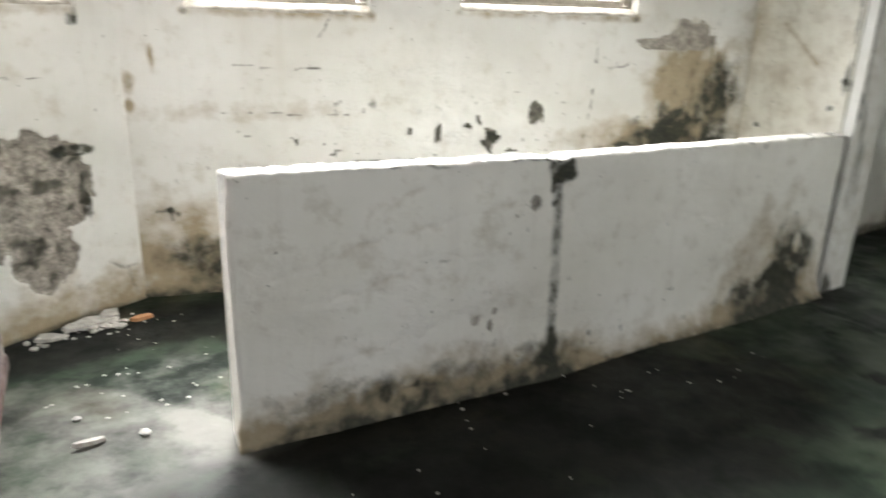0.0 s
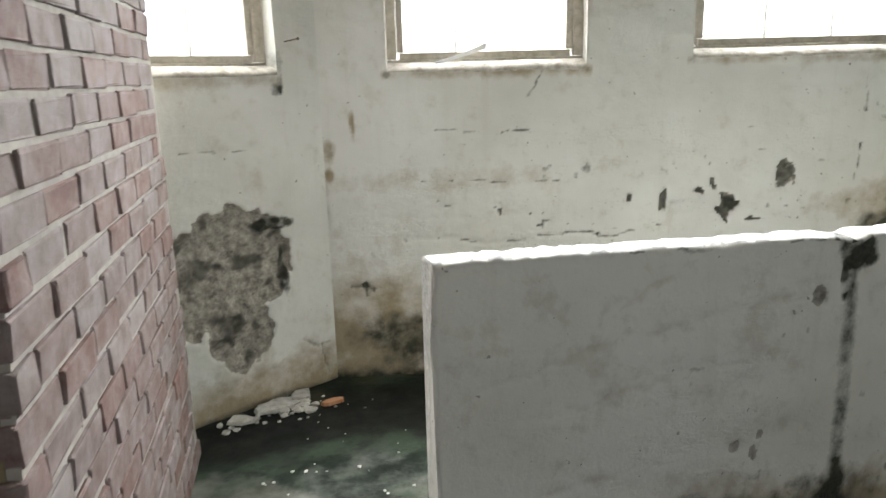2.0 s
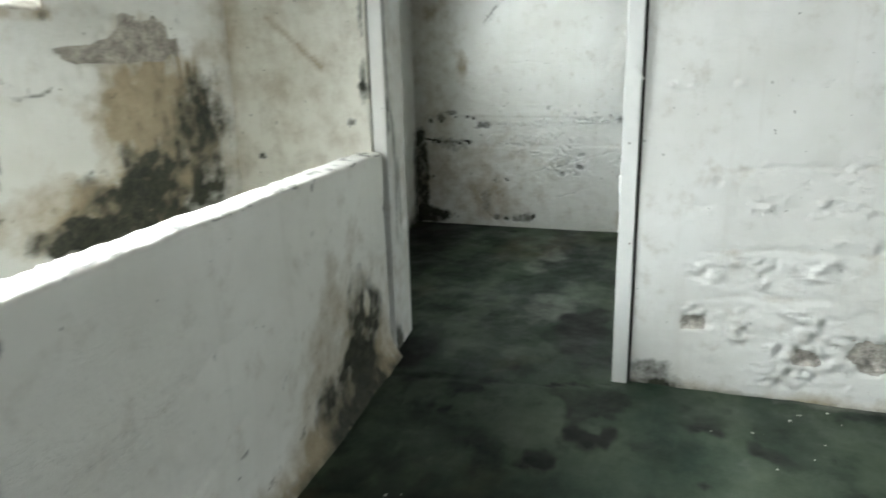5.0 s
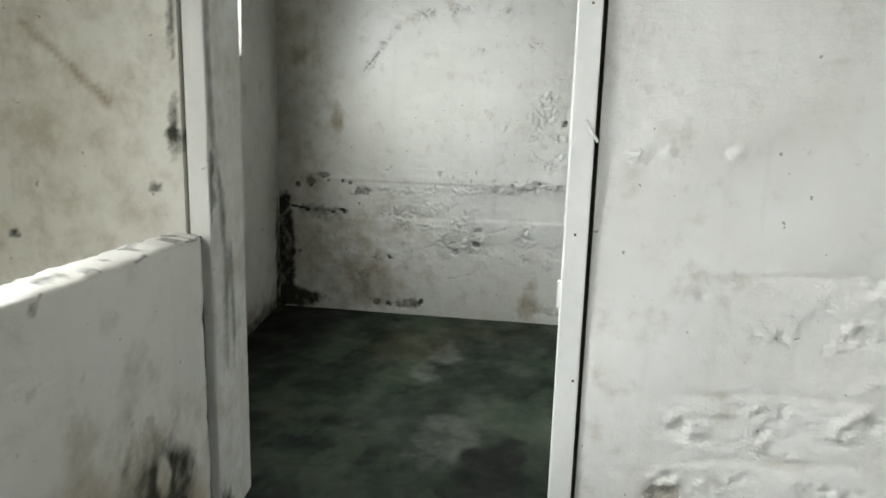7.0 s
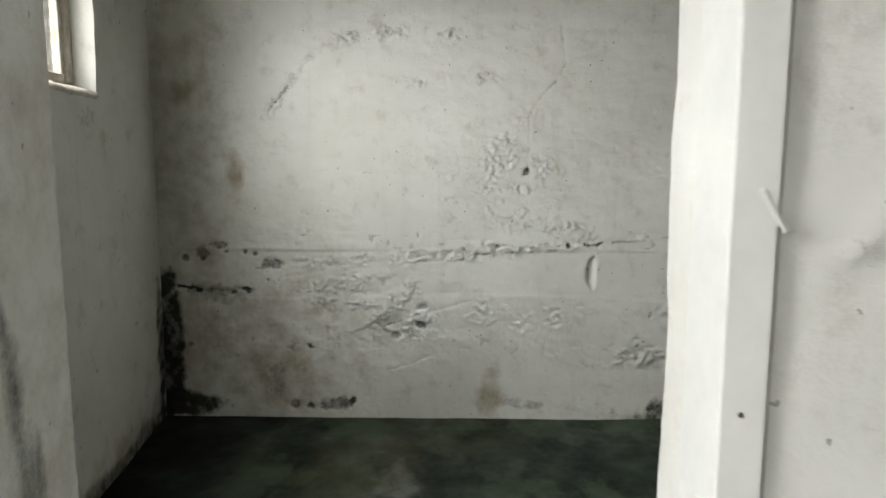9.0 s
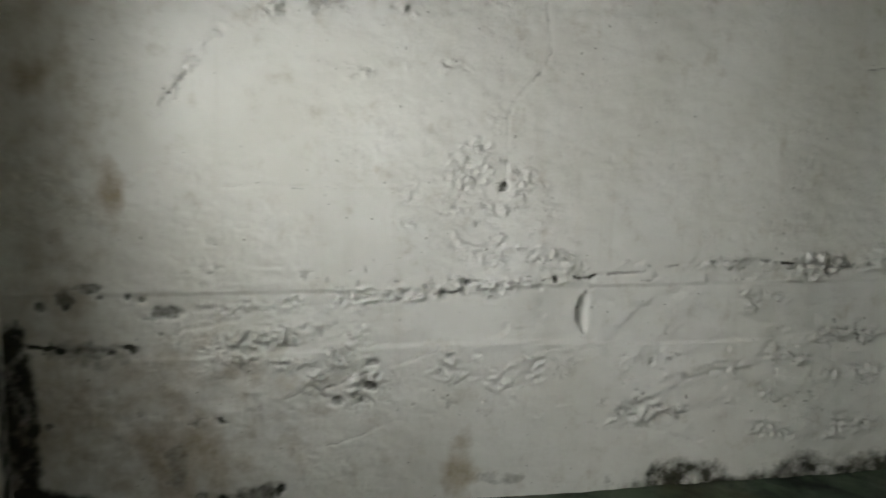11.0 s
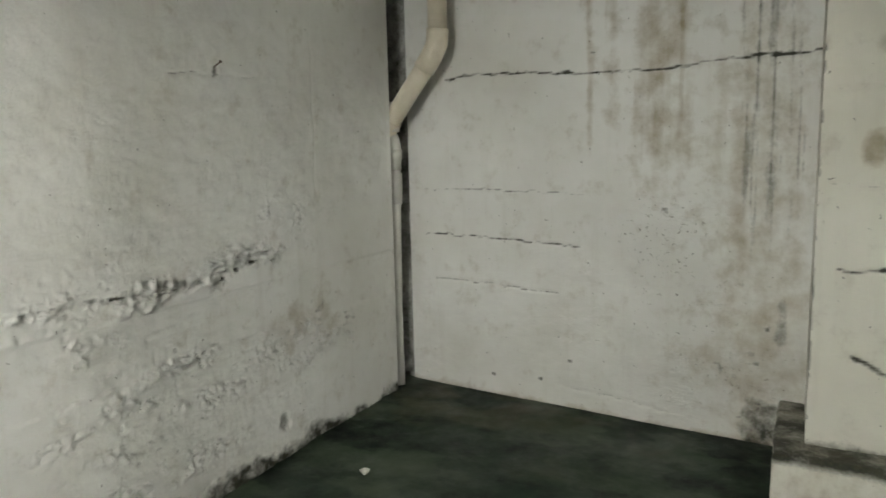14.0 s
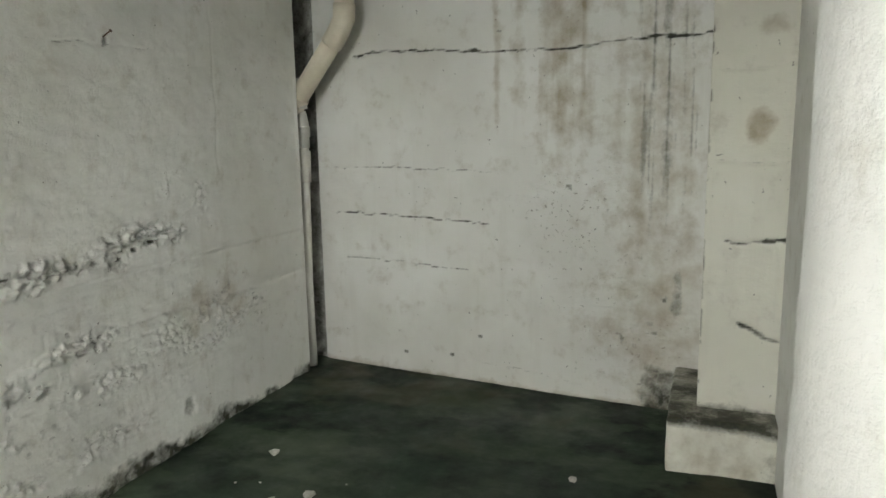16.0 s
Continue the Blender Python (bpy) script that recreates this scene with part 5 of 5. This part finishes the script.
# ---------------------------------------------------------------- drain pipe in the corner
def tube(points, radius, rings=14, bm=None):
    bm = bm or bmesh.new()
    pts = [Vector(p) for p in points]
    loops = []
    for i, p in enumerate(pts):
        t = (pts[min(i + 1, len(pts) - 1)] - pts[max(i - 1, 0)]).normalized()
        side = t.cross(Vector((0.3, 1, 0.1))).normalized()
        up = side.cross(t)
        loops.append([bm.verts.new(p + (side * math.cos(a) + up * math.sin(a)) * radius) for a in (2 * math.pi * k / rings for k in range(rings))])
    for l0, l1 in zip(loops, loops[1:]):
        for k in range(rings):
            bm.faces.new((l0[k], l0[(k + 1) % rings], l1[(k + 1) % rings], l1[k]))
    bm.faces.new(loops[0][::-1])
    bm.faces.new(loops[-1])
    return bm


def drain_pipe():
    top = tagged(new("drain_pipe"), "cream plastic drain pipe bent into the wall corner", "pipe")
    px, py = 8.795, 1.165
    smooth(part("lower_pipe", tube([(px, py, -0.045), (px + 0.004, py, 0.5), (px - 0.006, py, 1.0), (px - 0.012, py, 1.33)], 0.031), PVC_GREY, top, "painted narrow lower pipe"))
    smooth(part("collar", tube([(px - 0.008, py, 1.10), (px - 0.011, py, 1.28)], 0.040), PVC_GREY, top))
    smooth(part("collar", tube([(px - 0.012, py, 1.36), (px - 0.012, py, 1.42)], 0.042), PVC_GREY, top))
    smooth(part("reducer", tube([(px - 0.012, py, 1.30), (px - 0.012, py, 1.44), (px - 0.008, py + 0.005, 1.47), (px - 0.002, py + 0.01, 1.50)], 0.036), PVC_GREY, top))
    low, high = Vector((8.86, 1.185, 1.49)), Vector((8.48, 1.225, 1.935))
    w = (high - low).normalized()
    smooth(part("elbow", tube([low + Vector((0.012, -0.005, -0.06)), low, low + w * 0.05, low + w * 0.13], 0.062, 18), PVC, top, "cream plastic elbow"))
    smooth(part("slanted_pipe", tube([low + w * 0.10, high - w * 0.02], 0.054, 18), PVC, top))
    smooth(part("elbow", tube([high - w * 0.10, high - w * 0.02, high + Vector((-0.025, 0.002, 0.05)), high + Vector((-0.032, 0.003, 0.13))], 0.061, 18), PVC, top))
    smooth(part("upper_pipe", tube([high + Vector((-0.032, 0.003, 0.10)), high + Vector((-0.032, 0.003, TOP - 1.92))], 0.054, 18), PVC, top))
    smooth(part("stub", tube([(8.77, 1.19, 1.52), (8.77, 1.19, 1.69)], 0.035), PVC_GREY, top))
    return top


drain_pipe()

# ---------------------------------------------------------------- debris and small things
def chip(seed, size, material):
    rng = random.Random(seed)
    bm = bmesh.new()
    bmesh.ops.create_icosphere(bm, subdivisions=1, radius=1.0)
    for v in bm.verts:
        v.co = Vector((v.co.x * rng.uniform(0.55, 1.25), v.co.y * rng.uniform(0.4, 1.0), v.co.z * rng.uniform(0.25, 0.5))) * size
    low = min(v.co.z for v in bm.verts)
    for v in bm.verts:
        v.co.z -= low
    return part("plaster_chip", bm, material)


kinds = []
for k in range(6):
    ob = chip(300 + k, 1.0, CHIP)
    kinds.append(tagged(ob, "fallen chip of white plaster on the floor", "plaster chip", "plaster chips on the floor"))
spots = []
rng = random.Random(5)
for cx, cy, r, n, s0, s1 in ((2.36, 6.47, 0.17, 34, 0.010, 0.034), (2.15, 6.38, 0.10, 8, 0.012, 0.03), (2.5, 5.75, 0.35, 20, 0.004, 0.012), (2.85, 6.1, 0.5, 14, 0.003, 0.009),
                         (3.9, 5.0, 0.5, 20, 0.004, 0.011), (4.9, 5.05, 0.5, 10, 0.004, 0.012), (5.95, 3.75, 0.4, 16, 0.003, 0.010), (7.9, 2.7, 0.7, 16, 0.004, 0.012), (3.3, 4.6, 0.6, 12, 0.004, 0.010),
                         (2.55, 6.45, 0.25, 16, 0.004, 0.012)):
    for _ in range(n):
        a, d = rng.uniform(0, 6.28), r * math.sqrt(rng.random())
        spots.append((cx + d * math.cos(a), cy + 0.6 * d * math.sin(a), rng.uniform(s0, s1)))
spots += [(8.33, 2.27, 0.032), (7.04, 2.09, 0.024), (8.12, 2.60, 0.022), (8.00, 2.53, 0.03), (8.06, 2.62, 0.018), (2.52, 5.42, 0.028), (2.30, 5.62, 0.022)]
first = set()
for x, y, size in spots:
    if x < BX + 0.02 and y > BY0 - 0.05:
        continue
    k = rng.randrange(6)
    m = pose(x, y, float(floor_level(x, y)) - 0.001, 0, 0, rng.uniform(0, 360)) @ Matrix.Diagonal((size, size, size, 1))
    if k not in first:
        first.add(k)
        kinds[k].matrix_basis = m
    else:
        o = copy_thing(kinds[k], pose(0, 0, 0))
        o.matrix_basis = m


def slab_shard(name, x, y, turn, sx, sy, material, label, tilt=8):
    rr = random.Random(int(x * 100))
    bm = bmesh.new()
    ring = [Vector((sx * math.cos(a) * rr.uniform(0.7, 1.1), sy * math.sin(a) * rr.uniform(0.7, 1.1), 0)) for a in (6.283 * i / 9 for i in range(9))]
    lo = [bm.verts.new(p) for p in ring]
    hi = [bm.verts.new(p * 0.93 + Vector((0, 0, 0.014 + 0.004 * rr.random()))) for p in ring]
    bm.faces.new(lo[::-1])
    bm.faces.new(hi)
    for i in range(9):
        bm.faces.new((lo[i], lo[(i + 1) % 9], hi[(i + 1) % 9], hi[i]))
    ob = part(name, bm, material)
    ob.matrix_basis = pose(x, y, 0.012, tilt, 4, turn)
    return tagged(ob, label, "debris", "shards by the wall foot")


slab_shard("plaster_shard", 2.36, 6.50, 30, 0.13, 0.055, CHIP, "broken slab of fallen white plaster")
slab_shard("plaster_shard", 2.46, 6.58, 60, 0.07, 0.045, CHIP, "broken slab of fallen white plaster", 14)
slab_shard("plaster_shard", 2.19, 6.40, 10, 0.06, 0.04, CHIP, "broken slab of fallen white plaster")
slab_shard("tile_shard", 2.60, 6.47, 25, 0.075, 0.022, RUST_CHIP, "broken orange terracotta sliver on the floor", 4)
slab_shard("plaster_shard", 2.34, 5.42, 10, 0.06, 0.014, CHIP, "thin strip of fallen white plaster", 2)


def strip_of_film():
    """A dusty strip of film hanging on the sill of the middle window."""
    m = wall_pose(A, B)
    bm = bmesh.new()
    rows = []
    for i in range(13):
        k = i / 12
        u, w, z = 0.53 + 0.24 * k, 0.010 - 0.085 * k, 1.515 + 0.055 * k + 0.02 * k * k
        rows.append([bm.verts.new(m @ Vector((u, w + 0.003 * j, z + 0.009 * (j - 1) * (0.5 + k)))) for j in range(3)])
    for r0, r1 in zip(rows, rows[1:]):
        for j in range(2):
            bm.faces.new((r0[j], r1[j], r1[j + 1], r0[j + 1]))
    ob = part("film_strip", bm, PLASTIC_FILM)
    mod = ob.modifiers.new("thickness", "SOLIDIFY")
    mod.thickness = 0.0015
    return tagged(ob, "dusty strip of pale plastic film on the window sill", "film strip")


strip_of_film()


def nail(name, place, way, length, label):
    p, w = Vector(place), Vector(way).normalized()
    bm = tube([p - w * 0.02, p + w * length], 0.003, 8)
    tube([p + w * length, p + w * (length + 0.002)], 0.007, 8, bm)
    return tagged(part(name, bm, STEEL), label, "nail")


nail("wall_nail", (FAR_X - 0.004, 2.58, 1.765), (-1, 0, 0.5), 0.03, "rusty nail in the white wall")
nail("wall_nail", on_wall(CU, A, 1.42, 1.62, 0.0), (0.4, -0.6, 0.05), 0.10, "long rusty wire nail in the canted wall")

# ---------------------------------------------------------------- bricks, last
lay_bricks((BX, BY0), (0, 1), BY1 - BY0, BRICK_WASHED, 400)
lay_bricks((BX - 0.70, BY0), (1, 0), 0.66, BRICK_BARE_SHADED, 500)
